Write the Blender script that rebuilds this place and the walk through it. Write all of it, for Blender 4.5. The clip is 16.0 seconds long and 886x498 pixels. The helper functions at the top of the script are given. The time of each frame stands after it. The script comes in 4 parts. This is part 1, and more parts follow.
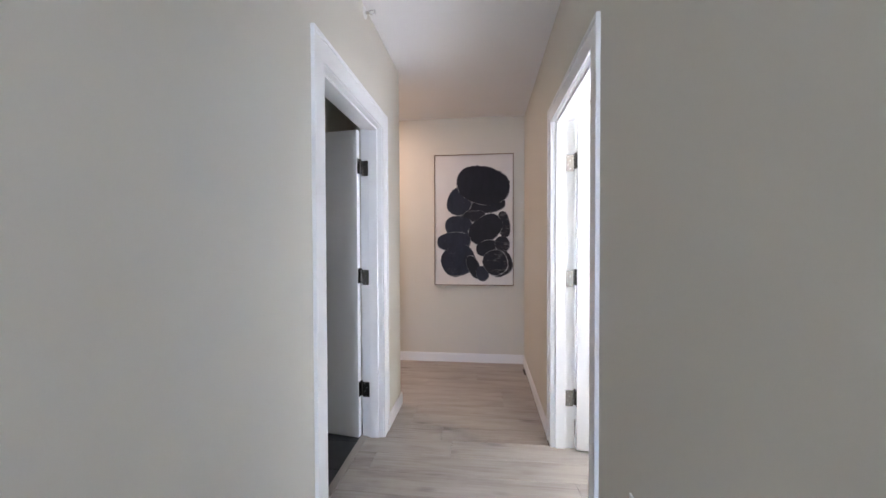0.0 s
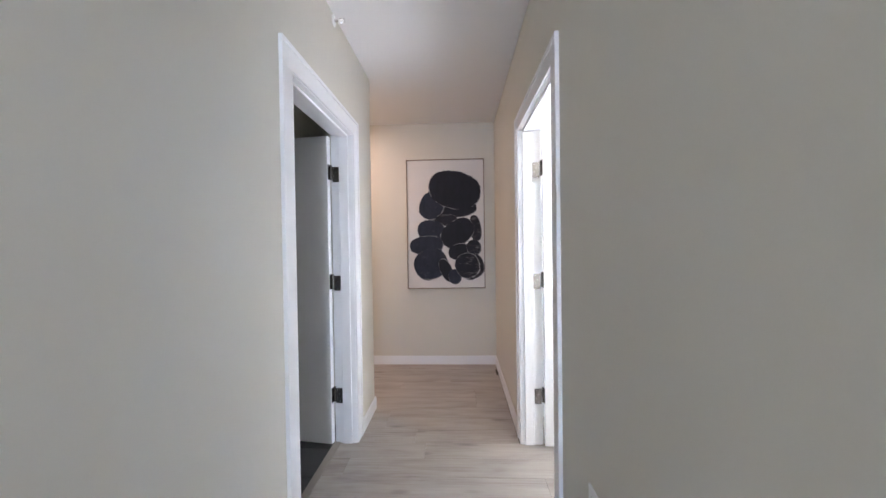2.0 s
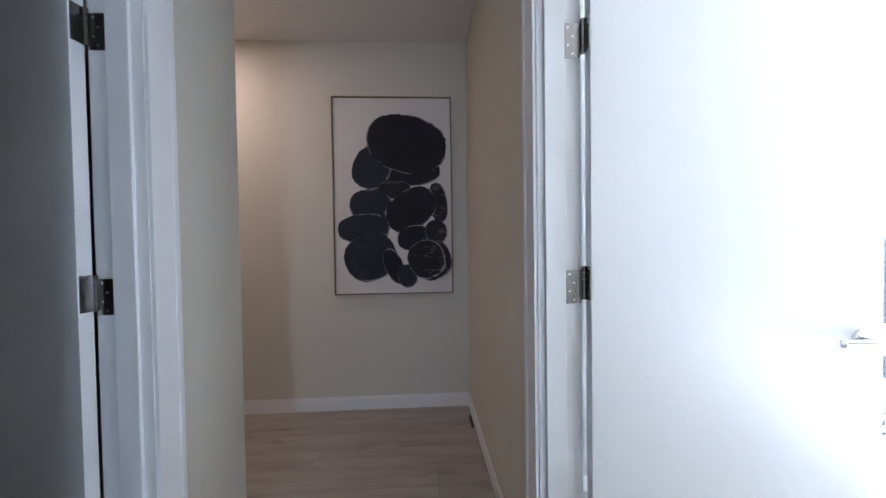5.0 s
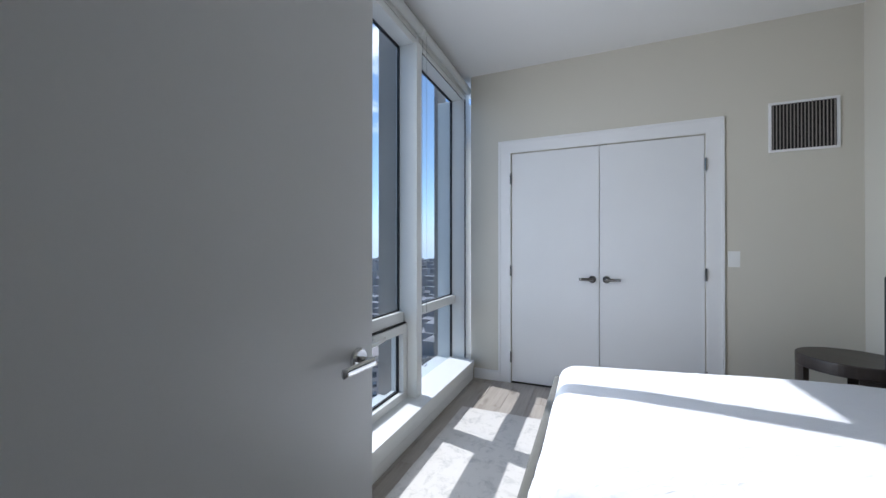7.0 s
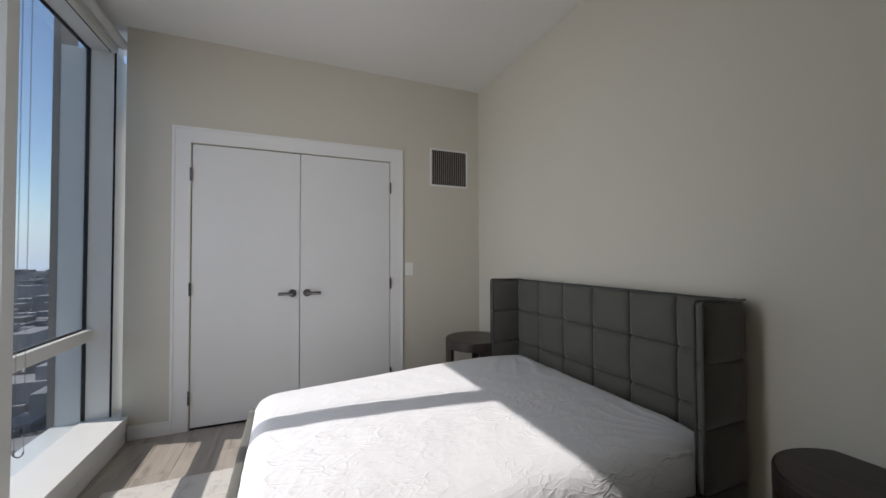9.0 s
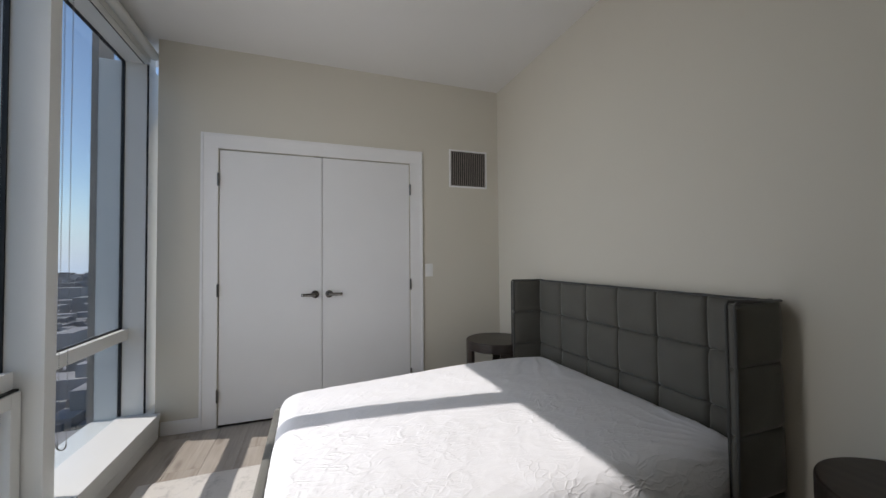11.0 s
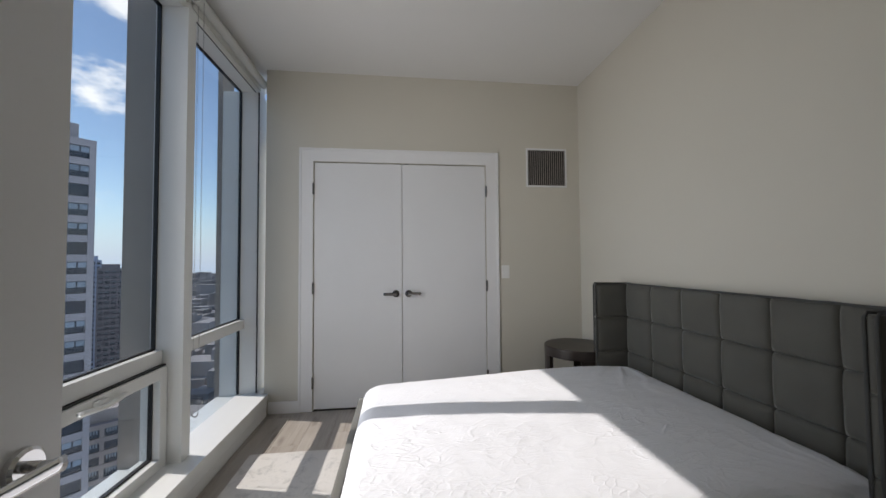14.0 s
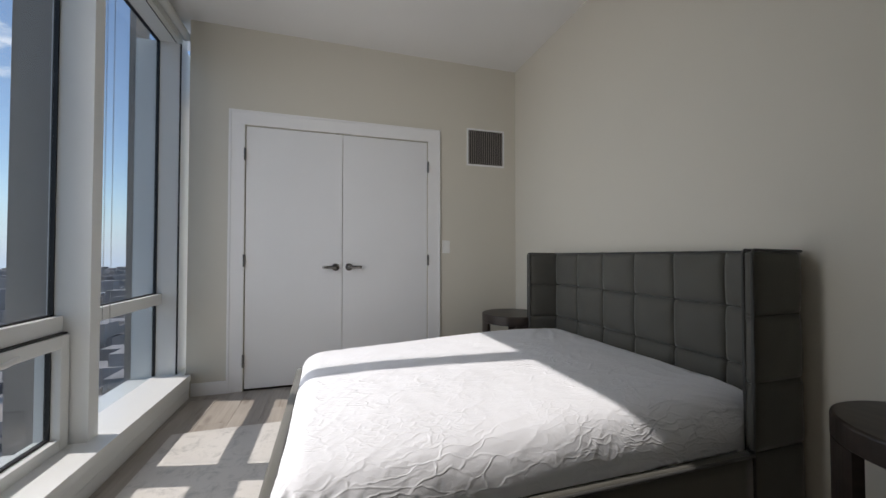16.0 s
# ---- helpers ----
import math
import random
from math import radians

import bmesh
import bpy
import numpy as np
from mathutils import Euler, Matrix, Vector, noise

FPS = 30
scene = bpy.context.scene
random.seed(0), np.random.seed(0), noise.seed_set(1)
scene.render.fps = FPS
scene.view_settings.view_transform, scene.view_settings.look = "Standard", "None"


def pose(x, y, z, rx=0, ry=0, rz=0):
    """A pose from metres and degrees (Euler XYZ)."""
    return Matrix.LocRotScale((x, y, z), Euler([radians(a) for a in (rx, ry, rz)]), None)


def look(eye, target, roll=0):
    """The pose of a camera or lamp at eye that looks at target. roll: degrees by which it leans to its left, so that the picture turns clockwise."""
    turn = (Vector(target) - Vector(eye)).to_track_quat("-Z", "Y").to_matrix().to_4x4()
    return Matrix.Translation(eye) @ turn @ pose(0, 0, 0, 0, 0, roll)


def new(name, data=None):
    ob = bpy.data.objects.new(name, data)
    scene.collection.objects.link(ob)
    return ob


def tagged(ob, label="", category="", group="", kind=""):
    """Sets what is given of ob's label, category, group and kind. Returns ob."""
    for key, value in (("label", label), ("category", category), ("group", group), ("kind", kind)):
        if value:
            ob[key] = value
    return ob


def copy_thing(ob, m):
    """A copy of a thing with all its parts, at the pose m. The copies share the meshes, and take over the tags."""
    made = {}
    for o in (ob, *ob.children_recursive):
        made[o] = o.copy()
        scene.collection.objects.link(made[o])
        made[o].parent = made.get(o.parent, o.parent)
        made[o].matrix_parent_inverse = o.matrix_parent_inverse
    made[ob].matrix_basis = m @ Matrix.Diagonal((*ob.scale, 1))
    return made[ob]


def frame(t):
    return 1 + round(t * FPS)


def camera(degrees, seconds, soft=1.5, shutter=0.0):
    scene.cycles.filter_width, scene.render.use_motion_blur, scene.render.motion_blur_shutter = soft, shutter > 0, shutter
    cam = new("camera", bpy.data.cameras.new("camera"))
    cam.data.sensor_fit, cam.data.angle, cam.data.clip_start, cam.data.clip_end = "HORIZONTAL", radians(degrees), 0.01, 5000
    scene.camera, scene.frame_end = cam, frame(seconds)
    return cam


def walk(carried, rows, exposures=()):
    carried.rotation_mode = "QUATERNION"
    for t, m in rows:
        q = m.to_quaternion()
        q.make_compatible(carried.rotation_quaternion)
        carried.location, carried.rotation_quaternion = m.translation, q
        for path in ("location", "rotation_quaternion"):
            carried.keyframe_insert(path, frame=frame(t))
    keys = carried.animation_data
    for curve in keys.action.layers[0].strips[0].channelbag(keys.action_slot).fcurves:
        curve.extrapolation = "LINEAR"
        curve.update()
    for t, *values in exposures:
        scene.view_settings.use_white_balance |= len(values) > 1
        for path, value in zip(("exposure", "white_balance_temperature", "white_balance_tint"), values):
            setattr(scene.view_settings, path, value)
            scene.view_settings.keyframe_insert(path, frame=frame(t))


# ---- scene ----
cam = camera(101.0, 16.0)
PATH = [
    (0, (-0.272, -0.375, 1.308), (-0.496, 1.612, 1.271), -0.2),
    (0.5, (-0.232, -0.383, 1.311), (-0.315, 1.615, 1.278), -0.4),
    (1, (-0.222, -0.391, 1.316), (-0.277, 1.608, 1.282), -0.4),
    (1.5, (-0.223, -0.415, 1.325), (-0.276, 1.584, 1.297), -0.5),
    (2, (-0.248, -0.418, 1.327), (-0.333, 1.58, 1.3), -0.8),
    (2.5, (-0.323, -0.332, 1.331), (-0.443, 1.664, 1.295), -0.9),
    (3, (-0.371, -0.164, 1.274), (-0.52, 1.83, 1.243), -1.0),
    (3.2, (-0.349, -0.06, 1.264), (-0.52, 1.933, 1.228), -1.0),
    (5.5, (-0.133, 1.165, 1.213), (0.298, 3.118, 1.166), -0.6),
    (5.8, (-0.081, 1.279, 1.218), (0.696, 3.122, 1.181), -0.1),
    (6, (-0.034, 1.32, 1.215), (0.985, 3.041, 1.19), 0.2),
    (6.5, (0.113, 1.368, 1.199), (1.659, 2.638, 1.188), 0.7),
    (7, (0.282, 1.335, 1.2), (2.13, 2.1, 1.209), 0.0),
    (7.5, (0.378, 1.307, 1.202), (2.353, 1.621, 1.229), -0.1),
    (8, (0.436, 1.341, 1.213), (2.417, 1.065, 1.259), 0.1),
    (8.5, (0.442, 1.351, 1.239), (2.322, 0.672, 1.284), -0.0),
    (9, (0.444, 1.361, 1.246), (2.29, 0.593, 1.288), -0.2),
    (11.5, (0.451, 1.369, 1.241), (2.348, 0.738, 1.296), -0.6),
    (12, (0.452, 1.367, 1.243), (2.368, 0.796, 1.302), -0.6),
    (12.5, (0.443, 1.353, 1.238), (2.39, 0.9, 1.302), -0.5),
    (13, (0.435, 1.351, 1.239), (2.4, 0.988, 1.307), -0.5),
    (13.5, (0.428, 1.352, 1.238), (2.403, 1.044, 1.304), -0.4),
    (14, (0.427, 1.322, 1.233), (2.411, 1.083, 1.301), -0.4),
    (14.5, (0.424, 1.311, 1.226), (2.412, 1.104, 1.292), -0.4),
    (15, (0.428, 1.343, 1.16), (2.411, 1.092, 1.213), -0.3),
    (15.5, (0.43, 1.357, 1.079), (2.399, 1.009, 1.122), -0.1),
    (16, (0.408, 1.383, 1.05), (2.32, 0.799, 1.09), -0.0),
]
walk(cam, [(t, look(e, g, r)) for t, e, g, r in PATH],
     exposures=[(0.0, 4.48, 6120, 16), (3.2, 4.55, 6080, 15), (5.3, 3.26, 5540, 11), (6.0, 2.52, 5560, 9), (6.5, 1.55, 5700, 9),
                (7.0, 0.68, 5950, 11), (8.0, 0.20, 6650, 13), (9.0, 0.2, 6820, 13), (16.0, 0.22, 6820, 13)])

# ---- light ----
SUN_TO = Vector((0.240, 1.0, 0.957)).normalized()
sun_data = bpy.data.lights.new("sun", "SUN")
sun_data.energy, sun_data.angle, sun_data.color = 3.15, radians(0.55), (1.0, 0.975, 0.945)
sun = new("sun", sun_data)
sun.matrix_world = look((20, 60, 60), Vector((20, 60, 60)) - SUN_TO)

world = bpy.data.worlds.new("sky")
world.use_nodes = True
scene.world = world
wn = world.node_tree.nodes
wl = world.node_tree.links
wn.clear()
w_out = wn.new("ShaderNodeOutputWorld")
w_bg = wn.new("ShaderNodeBackground")
w_sky = wn.new("ShaderNodeTexSky")
w_sky.sky_type = "NISHITA"
w_sky.sun_disc = False
w_sky.sun_elevation = math.asin(SUN_TO.z)
w_sky.sun_rotation = math.atan2(SUN_TO.x, SUN_TO.y)
w_sky.altitude = 100
w_sky.air_density, w_sky.dust_density, w_sky.ozone_density = 1.0, 0.1, 2.5
w_co = wn.new("ShaderNodeTexCoord")
w_map = wn.new("ShaderNodeMapping")
w_map.inputs["Scale"].default_value = (1.0, 1.0, 2.2)
w_map.inputs["Location"].default_value = (0.35, 0.1, 0.0)
w_noise = wn.new("ShaderNodeTexNoise")
w_noise.inputs["Scale"].default_value = 3.1
w_noise.inputs["Detail"].default_value = 9.0
w_noise.inputs["Roughness"].default_value = 0.58
w_ramp = wn.new("ShaderNodeValToRGB")
w_ramp.color_ramp.elements[0].position = 0.60
w_ramp.color_ramp.elements[1].position = 0.68
w_mix = wn.new("ShaderNodeMix")
w_mix.data_type = "RGBA"
w_mix.inputs["B"].default_value = (9.0, 9.2, 9.6, 1.0)
wl.new(w_co.outputs["Generated"], w_map.inputs["Vector"])
wl.new(w_map.outputs["Vector"], w_noise.inputs["Vector"])
wl.new(w_noise.outputs["Fac"], w_ramp.inputs["Fac"])
wl.new(w_ramp.outputs["Color"], w_mix.inputs["Factor"])
wl.new(w_sky.outputs["Color"], w_mix.inputs["A"])
# pale haze low over the horizon
w_sep = wn.new("ShaderNodeSeparateXYZ")
w_low = wn.new("ShaderNodeMapRange")
w_low.interpolation_type = "SMOOTHSTEP"
w_low.inputs["From Min"].default_value, w_low.inputs["From Max"].default_value = 0.16, -0.02
w_low.inputs["To Min"].default_value, w_low.inputs["To Max"].default_value = 0.0, 0.88
w_haze = wn.new("ShaderNodeMix")
w_haze.data_type = "RGBA"
w_haze.inputs["B"].default_value = (4.3, 5.5, 7.5, 1.0)
wl.new(w_co.outputs["Generated"], w_sep.inputs[0])
wl.new(w_sep.outputs["Z"], w_low.inputs["Value"])
wl.new(w_low.outputs["Result"], w_haze.inputs["Factor"])
wl.new(w_mix.outputs["Result"], w_haze.inputs["A"])
wl.new(w_haze.outputs["Result"], w_bg.inputs["Color"])
w_bg.inputs["Strength"].default_value = 0.13
wl.new(w_bg.outputs["Background"], w_out.inputs["Surface"])


def area_lamp(name, m, sx, sy, power, color):
    d = bpy.data.lights.new(name, "AREA")
    d.shape, d.size, d.size_y, d.energy, d.color = "RECTANGLE", sx, sy, power, color
    ob = new(name, d)
    ob.matrix_world = m
    return ob


# added fill lamp in an invented opening behind the walk's start, a warm downlight in the passage, an added lamp
# standing in for sky light in the bedroom window
area_lamp("unseen_hall_fill", look((-0.05, -2.95, 1.5), (-0.10, 0, 1.4)), 0.36, 1.9, 1.15, (1.0, 0.97, 0.95))
area_lamp("passage_downlight_glow", look((-1.75, 3.05, 2.628), (-1.75, 3.05, 0)), 0.09, 0.09, 0.95, (1.0, 0.72, 0.57))
sky_lamp = area_lamp("window_sky_light", look((1.765, 2.56, 1.42), (2.26, 1.56, 1.42)), 0.28, 2.2, 10.3, (0.96, 0.98, 1.0))
sky_lamp.data.spread = radians(132)



# ---- materials ----
def nodes_of(name):
    m = bpy.data.materials.new(name)
    m.use_nodes = True
    return m, m.node_tree.nodes, m.node_tree.links, m.node_tree.nodes["Principled BSDF"]


def surface(name, color, rough=0.6, metal=0.0, grain=(), var=0.06, var_scale=3.0, bump=0.0, bump_scale=200.0, spec=0.5,
            stretch=(1, 1, 1), per_object=0.0, sheen=0.0):
    """A plain surface with large soft variation, fine variation, bump and a random tone for each object."""
    m, n, l, b = nodes_of(name)
    b.inputs["Roughness"].default_value = rough
    b.inputs["Metallic"].default_value = metal
    b.inputs["Specular IOR Level"].default_value = spec
    if sheen:
        b.inputs["Sheen Weight"].default_value = sheen
        b.inputs["Sheen Roughness"].default_value = 0.4
    co = n.new("ShaderNodeTexCoord")
    mp = n.new("ShaderNodeMapping")
    mp.inputs["Scale"].default_value = stretch
    l.new(co.outputs["Object"], mp.inputs["Vector"])
    big = n.new("ShaderNodeTexNoise")
    big.inputs["Scale"].default_value = var_scale
    big.inputs["Detail"].default_value = 4
    l.new(mp.outputs["Vector"], big.inputs["Vector"])
    fine = n.new("ShaderNodeTexNoise")
    fine.inputs["Scale"].default_value = bump_scale
    fine.inputs["Detail"].default_value = 3
    l.new(mp.outputs["Vector"], fine.inputs["Vector"])
    add = n.new("ShaderNodeMath")
    add.operation = "ADD"
    l.new(big.outputs["Fac"], add.inputs[0])
    half = n.new("ShaderNodeMath")
    half.operation = "MULTIPLY"
    half.inputs[1].default_value = 0.35
    l.new(fine.outputs["Fac"], half.inputs[0])
    l.new(half.outputs[0], add.inputs[1])
    last = add.outputs[0]
    if per_object:
        info = n.new("ShaderNodeObjectInfo")
        pm = n.new("ShaderNodeMath")
        pm.operation = "MULTIPLY_ADD"
        pm.inputs[1].default_value = per_object
        l.new(info.outputs["Random"], pm.inputs[0])
        l.new(last, pm.inputs[2])
        last = pm.outputs[0]
    ramp = n.new("ShaderNodeMapRange")
    ramp.inputs["From Min"].default_value = 0.3
    ramp.inputs["From Max"].default_value = 1.05 + per_object
    ramp.inputs["To Min"].default_value = 1.0 - var
    ramp.inputs["To Max"].default_value = 1.0 + var
    l.new(last, ramp.inputs["Value"])
    mul = n.new("ShaderNodeMix")
    mul.data_type, mul.blend_type = "RGBA", "MULTIPLY"
    mul.inputs["Factor"].default_value = 1.0
    mul.inputs["A"].default_value = (*color, 1)
    l.new(ramp.outputs["Result"], mul.inputs["B"])
    l.new(mul.outputs["Result"], b.inputs["Base Color"])
    if bump:
        bp = n.new("ShaderNodeBump")
        bp.inputs["Strength"].default_value = bump
        bp.inputs["Distance"].default_value = 0.002
        l.new(fine.outputs["Fac"], bp.inputs["Height"])
        l.new(bp.outputs["Normal"], b.inputs["Normal"])
    return m


def wood(name, dark, mid, light, axis="x", rough=0.45, scale=1.0, per_object=True, spec=0.5):
    """Long grain along one axis, with cathedrals, pores and a tone of its own for each board."""
    m, n, l, b = nodes_of(name)
    b.inputs["Roughness"].default_value = rough
    b.inputs["Specular IOR Level"].default_value = spec
    co = n.new("ShaderNodeTexCoord")
    info = n.new("ShaderNodeObjectInfo")
    off = n.new("ShaderNodeVectorMath")
    off.operation = "SCALE"
    comb = n.new("ShaderNodeCombineXYZ")
    l.new(info.outputs["Random"], comb.inputs[0])
    l.new(info.outputs["Random"], comb.inputs[1])
    l.new(comb.outputs[0], off.inputs[0])
    off.inputs["Scale"].default_value = 37.0
    addv = n.new("ShaderNodeVectorMath")
    l.new(co.outputs["Object"], addv.inputs[0])
    l.new(off.outputs[0], addv.inputs[1])
    mp = n.new("ShaderNodeMapping")
    s = {"x": (0.8, 7, 7), "y": (7, 0.8, 7), "z": (7, 7, 0.8)}[axis]
    mp.inputs["Scale"].default_value = [v * scale for v in s]
    l.new(addv.outputs[0], mp.inputs["Vector"])
    g = n.new("ShaderNodeTexNoise")
    g.inputs["Scale"].default_value = 1.6
    g.inputs["Detail"].default_value = 8
    g.inputs["Roughness"].default_value = 0.62
    g.inputs["Distortion"].default_value = 0.9
    l.new(mp.outputs["Vector"], g.inputs["Vector"])
    w = n.new("ShaderNodeTexWave")
    w.bands_direction = {"x": "Y", "y": "X", "z": "X"}[axis]
    w.inputs["Scale"].default_value = 0.9
    w.inputs["Distortion"].default_value = 7.0
    w.inputs["Detail"].default_value = 3
    w.inputs["Detail Scale"].default_value = 0.7
    l.new(mp.outputs["Vector"], w.inputs["Vector"])
    mix = n.new("ShaderNodeMath")
    mix.operation = "MULTIPLY_ADD"
    mix.inputs[1].default_value = 0.10
    l.new(w.outputs["Fac"], mix.inputs[0])
    l.new(g.outputs["Fac"], mix.inputs[2])
    tone = n.new("ShaderNodeMath")
    tone.operation = "MULTIPLY_ADD"
    tone.inputs[1].default_value = 0.16 if per_object else 0.0
    l.new(info.outputs["Random"], tone.inputs[0])
    l.new(mix.outputs[0], tone.inputs[2])
    r = n.new("ShaderNodeValToRGB")
    e = r.color_ramp.elements
    e[0].position, e[0].color = 0.36, (*dark, 1)
    e[1].position, e[1].color = 0.85, (*light, 1)
    k = e.new(0.56)
    k.color = (*mid, 1)
    l.new(tone.outputs[0], r.inputs["Fac"])
    # sparse knots
    kn = n.new("ShaderNodeTexNoise")
    kn.inputs["Scale"].default_value = 0.55
    kn.inputs["Detail"].default_value = 2
    l.new(mp.outputs["Vector"], kn.inputs["Vector"])
    kr = n.new("ShaderNodeMapRange")
    kr.inputs["From Min"].default_value = 0.66
    kr.inputs["From Max"].default_value = 0.78
    kr.inputs["To Min"].default_value = 1.0
    kr.inputs["To Max"].default_value = 0.62
    l.new(kn.outputs["Fac"], kr.inputs["Value"])
    mul = n.new("ShaderNodeMix")
    mul.data_type, mul.blend_type = "RGBA", "MULTIPLY"
    mul.inputs["Factor"].default_value = 1.0
    l.new(r.outputs["Color"], mul.inputs["A"])
    l.new(kr.outputs["Result"], mul.inputs["B"])
    l.new(mul.outputs["Result"], b.inputs["Base Color"])
    bp = n.new("ShaderNodeBump")
    bp.inputs["Strength"].default_value = 0.12
    bp.inputs["Distance"].default_value = 0.002
    l.new(g.outputs["Fac"], bp.inputs["Height"])
    l.new(bp.outputs["Normal"], b.inputs["Normal"])
    return m


def laminate(name, dark, mid, light, rough):
    """Pale oak boards along x: soft clouds of tone, fine fibre, faint cathedrals and a few smudged knots."""
    m, n, l, b = nodes_of(name)
    b.inputs["Roughness"].default_value = rough
    co = n.new("ShaderNodeTexCoord")
    info = n.new("ShaderNodeObjectInfo")
    comb = n.new("ShaderNodeCombineXYZ")
    l.new(info.outputs["Random"], comb.inputs[0])
    l.new(info.outputs["Random"], comb.inputs[1])
    off = n.new("ShaderNodeVectorMath")
    off.operation = "SCALE"
    off.inputs["Scale"].default_value = 53.0
    l.new(comb.outputs[0], off.inputs[0])
    pos = n.new("ShaderNodeVectorMath")
    l.new(co.outputs["Object"], pos.inputs[0])
    l.new(off.outputs[0], pos.inputs[1])

    def stretched(sx, sy):
        mp = n.new("ShaderNodeMapping")
        mp.inputs["Scale"].default_value = (sx, sy, 1.0)
        l.new(pos.outputs[0], mp.inputs["Vector"])
        return mp.outputs["Vector"]

    def noise_tex(vec, scale, detail, dist=0.0):
        t = n.new("ShaderNodeTexNoise")
        t.inputs["Scale"].default_value, t.inputs["Detail"].default_value, t.inputs["Distortion"].default_value = scale, detail, dist
        l.new(vec, t.inputs["Vector"])
        return t.outputs["Fac"]

    def mad(a, k, c):
        t = n.new("ShaderNodeMath")
        t.operation = "MULTIPLY_ADD"
        l.new(a, t.inputs[0])
        t.inputs[1].default_value = k
        if isinstance(c, float):
            t.inputs[2].default_value = c
        else:
            l.new(c, t.inputs[2])
        return t.outputs[0]

    cloud = noise_tex(stretched(1.0, 4.5), 2.4, 4, 0.5)
    fibre = noise_tex(stretched(1.6, 46.0), 2.2, 5, 0.3)
    w = n.new("ShaderNodeTexWave")
    w.wave_type = "RINGS"
    w.rings_direction = "Z"
    w.inputs["Scale"].default_value = 4.5
    w.inputs["Distortion"].default_value = 3.2
    w.inputs["Detail"].default_value = 2.0
    l.new(stretched(0.35, 2.6), w.inputs["Vector"])
    patch = n.new("ShaderNodeMapRange")
    patch.inputs["From Min"].default_value, patch.inputs["From Max"].default_value = 0.50, 0.62
    l.new(noise_tex(stretched(1.0, 3.0), 1.7, 1), patch.inputs["Value"])
    cath = n.new("ShaderNodeMath")
    cath.operation = "MULTIPLY"
    l.new(w.outputs["Fac"], cath.inputs[0])
    l.new(patch.outputs["Result"], cath.inputs[1])
    f = mad(cloud, 0.85, mad(fibre, 0.42, mad(cath.outputs[0], 0.10, mad(info.outputs["Random"], 0.12, -0.21))))
    r = n.new("ShaderNodeValToRGB")
    e = r.color_ramp.elements
    e[0].position, e[0].color = 0.24, (*dark, 1)
    e[1].position, e[1].color = 0.76, (*light, 1)
    k = e.new(0.46)
    k.color = (*mid, 1)
    l.new(f, r.inputs["Fac"])
    v = n.new("ShaderNodeTexVoronoi")
    v.inputs["Scale"].default_value = 1.0
    l.new(stretched(2.3, 7.5), v.inputs["Vector"])
    spot = n.new("ShaderNodeMapRange")
    spot.inputs["From Min"].default_value, spot.inputs["From Max"].default_value = 0.24, 0.05
    spot.inputs["To Max"].default_value = 0.62
    l.new(mad(cloud, 0.30, mad(v.outputs["Distance"], 1.0, -0.11)), spot.inputs["Value"])
    mixk = n.new("ShaderNodeMix")
    mixk.data_type = "RGBA"
    mixk.inputs["B"].default_value = (dark[0] * 0.42, dark[1] * 0.40, dark[2] * 0.40, 1)
    l.new(spot.outputs["Result"], mixk.inputs["Factor"])
    l.new(r.outputs["Color"], mixk.inputs["A"])
    l.new(mixk.outputs["Result"], b.inputs["Base Color"])
    bp = n.new("ShaderNodeBump")
    bp.inputs["Strength"].default_value, bp.inputs["Distance"].default_value = 0.15, 0.001
    l.new(fibre, bp.inputs["Height"])
    l.new(bp.outputs["Normal"], b.inputs["Normal"])
    return m


WALL = surface("warm_grey_wall_paint", (0.62, 0.59, 0.512), 0.75, var=0.025, var_scale=1.2, bump=0.05, bump_scale=260)
CEIL = surface("white_ceiling_paint", (0.78, 0.77, 0.75), 0.85, var=0.02, var_scale=1.0, bump=0.05, bump_scale=220)
TRIM = surface("white_trim_paint", (0.80, 0.80, 0.80), 0.38, var=0.02, var_scale=4, bump=0.04, bump_scale=120)
DOORP = surface("white_door_paint", (0.76, 0.765, 0.77), 0.33, var=0.025, var_scale=2.5, bump=0.06, bump_scale=160)
WINF = surface("white_coated_aluminium", (0.77, 0.78, 0.765), 0.35, var=0.02, var_scale=3, bump=0.02, bump_scale=90)
FINM = surface("grey_coated_aluminium", (0.30, 0.268, 0.245), 0.45, var=0.08, var_scale=2, bump=0.03, bump_scale=120)
GASKET = surface("black_rubber", (0.012, 0.012, 0.013), 0.5, var=0.1)
CHROME = surface("polished_chrome", (0.72, 0.72, 0.73), 0.12, 1.0, var=0.03, var_scale=20)
STEEL = surface("satin_nickel", (0.27, 0.26, 0.25), 0.22, 1.0, var=0.05, var_scale=20)
CHAIN = surface("grey_bead_chain", (0.20, 0.20, 0.20), 0.4, var=0.1)
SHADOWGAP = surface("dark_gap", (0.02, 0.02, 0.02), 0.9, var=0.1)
PLANK = laminate("grey_oak_laminate", (0.245, 0.211, 0.180), (0.35, 0.312, 0.272), (0.44, 0.402, 0.36), 0.40)
JOINT = surface("plank_joint", (0.06, 0.05, 0.042), 0.8, var=0.2)
TABLEW = wood("dark_walnut_veneer", (0.022, 0.016, 0.013), (0.038, 0.028, 0.023), (0.06, 0.046, 0.038), "x", 0.38, per_object=False)
SLATE = surface("dark_slate_tile", (0.045, 0.047, 0.05), 0.4, var=0.25, var_scale=6, bump=0.2, bump_scale=60, per_object=0.2)
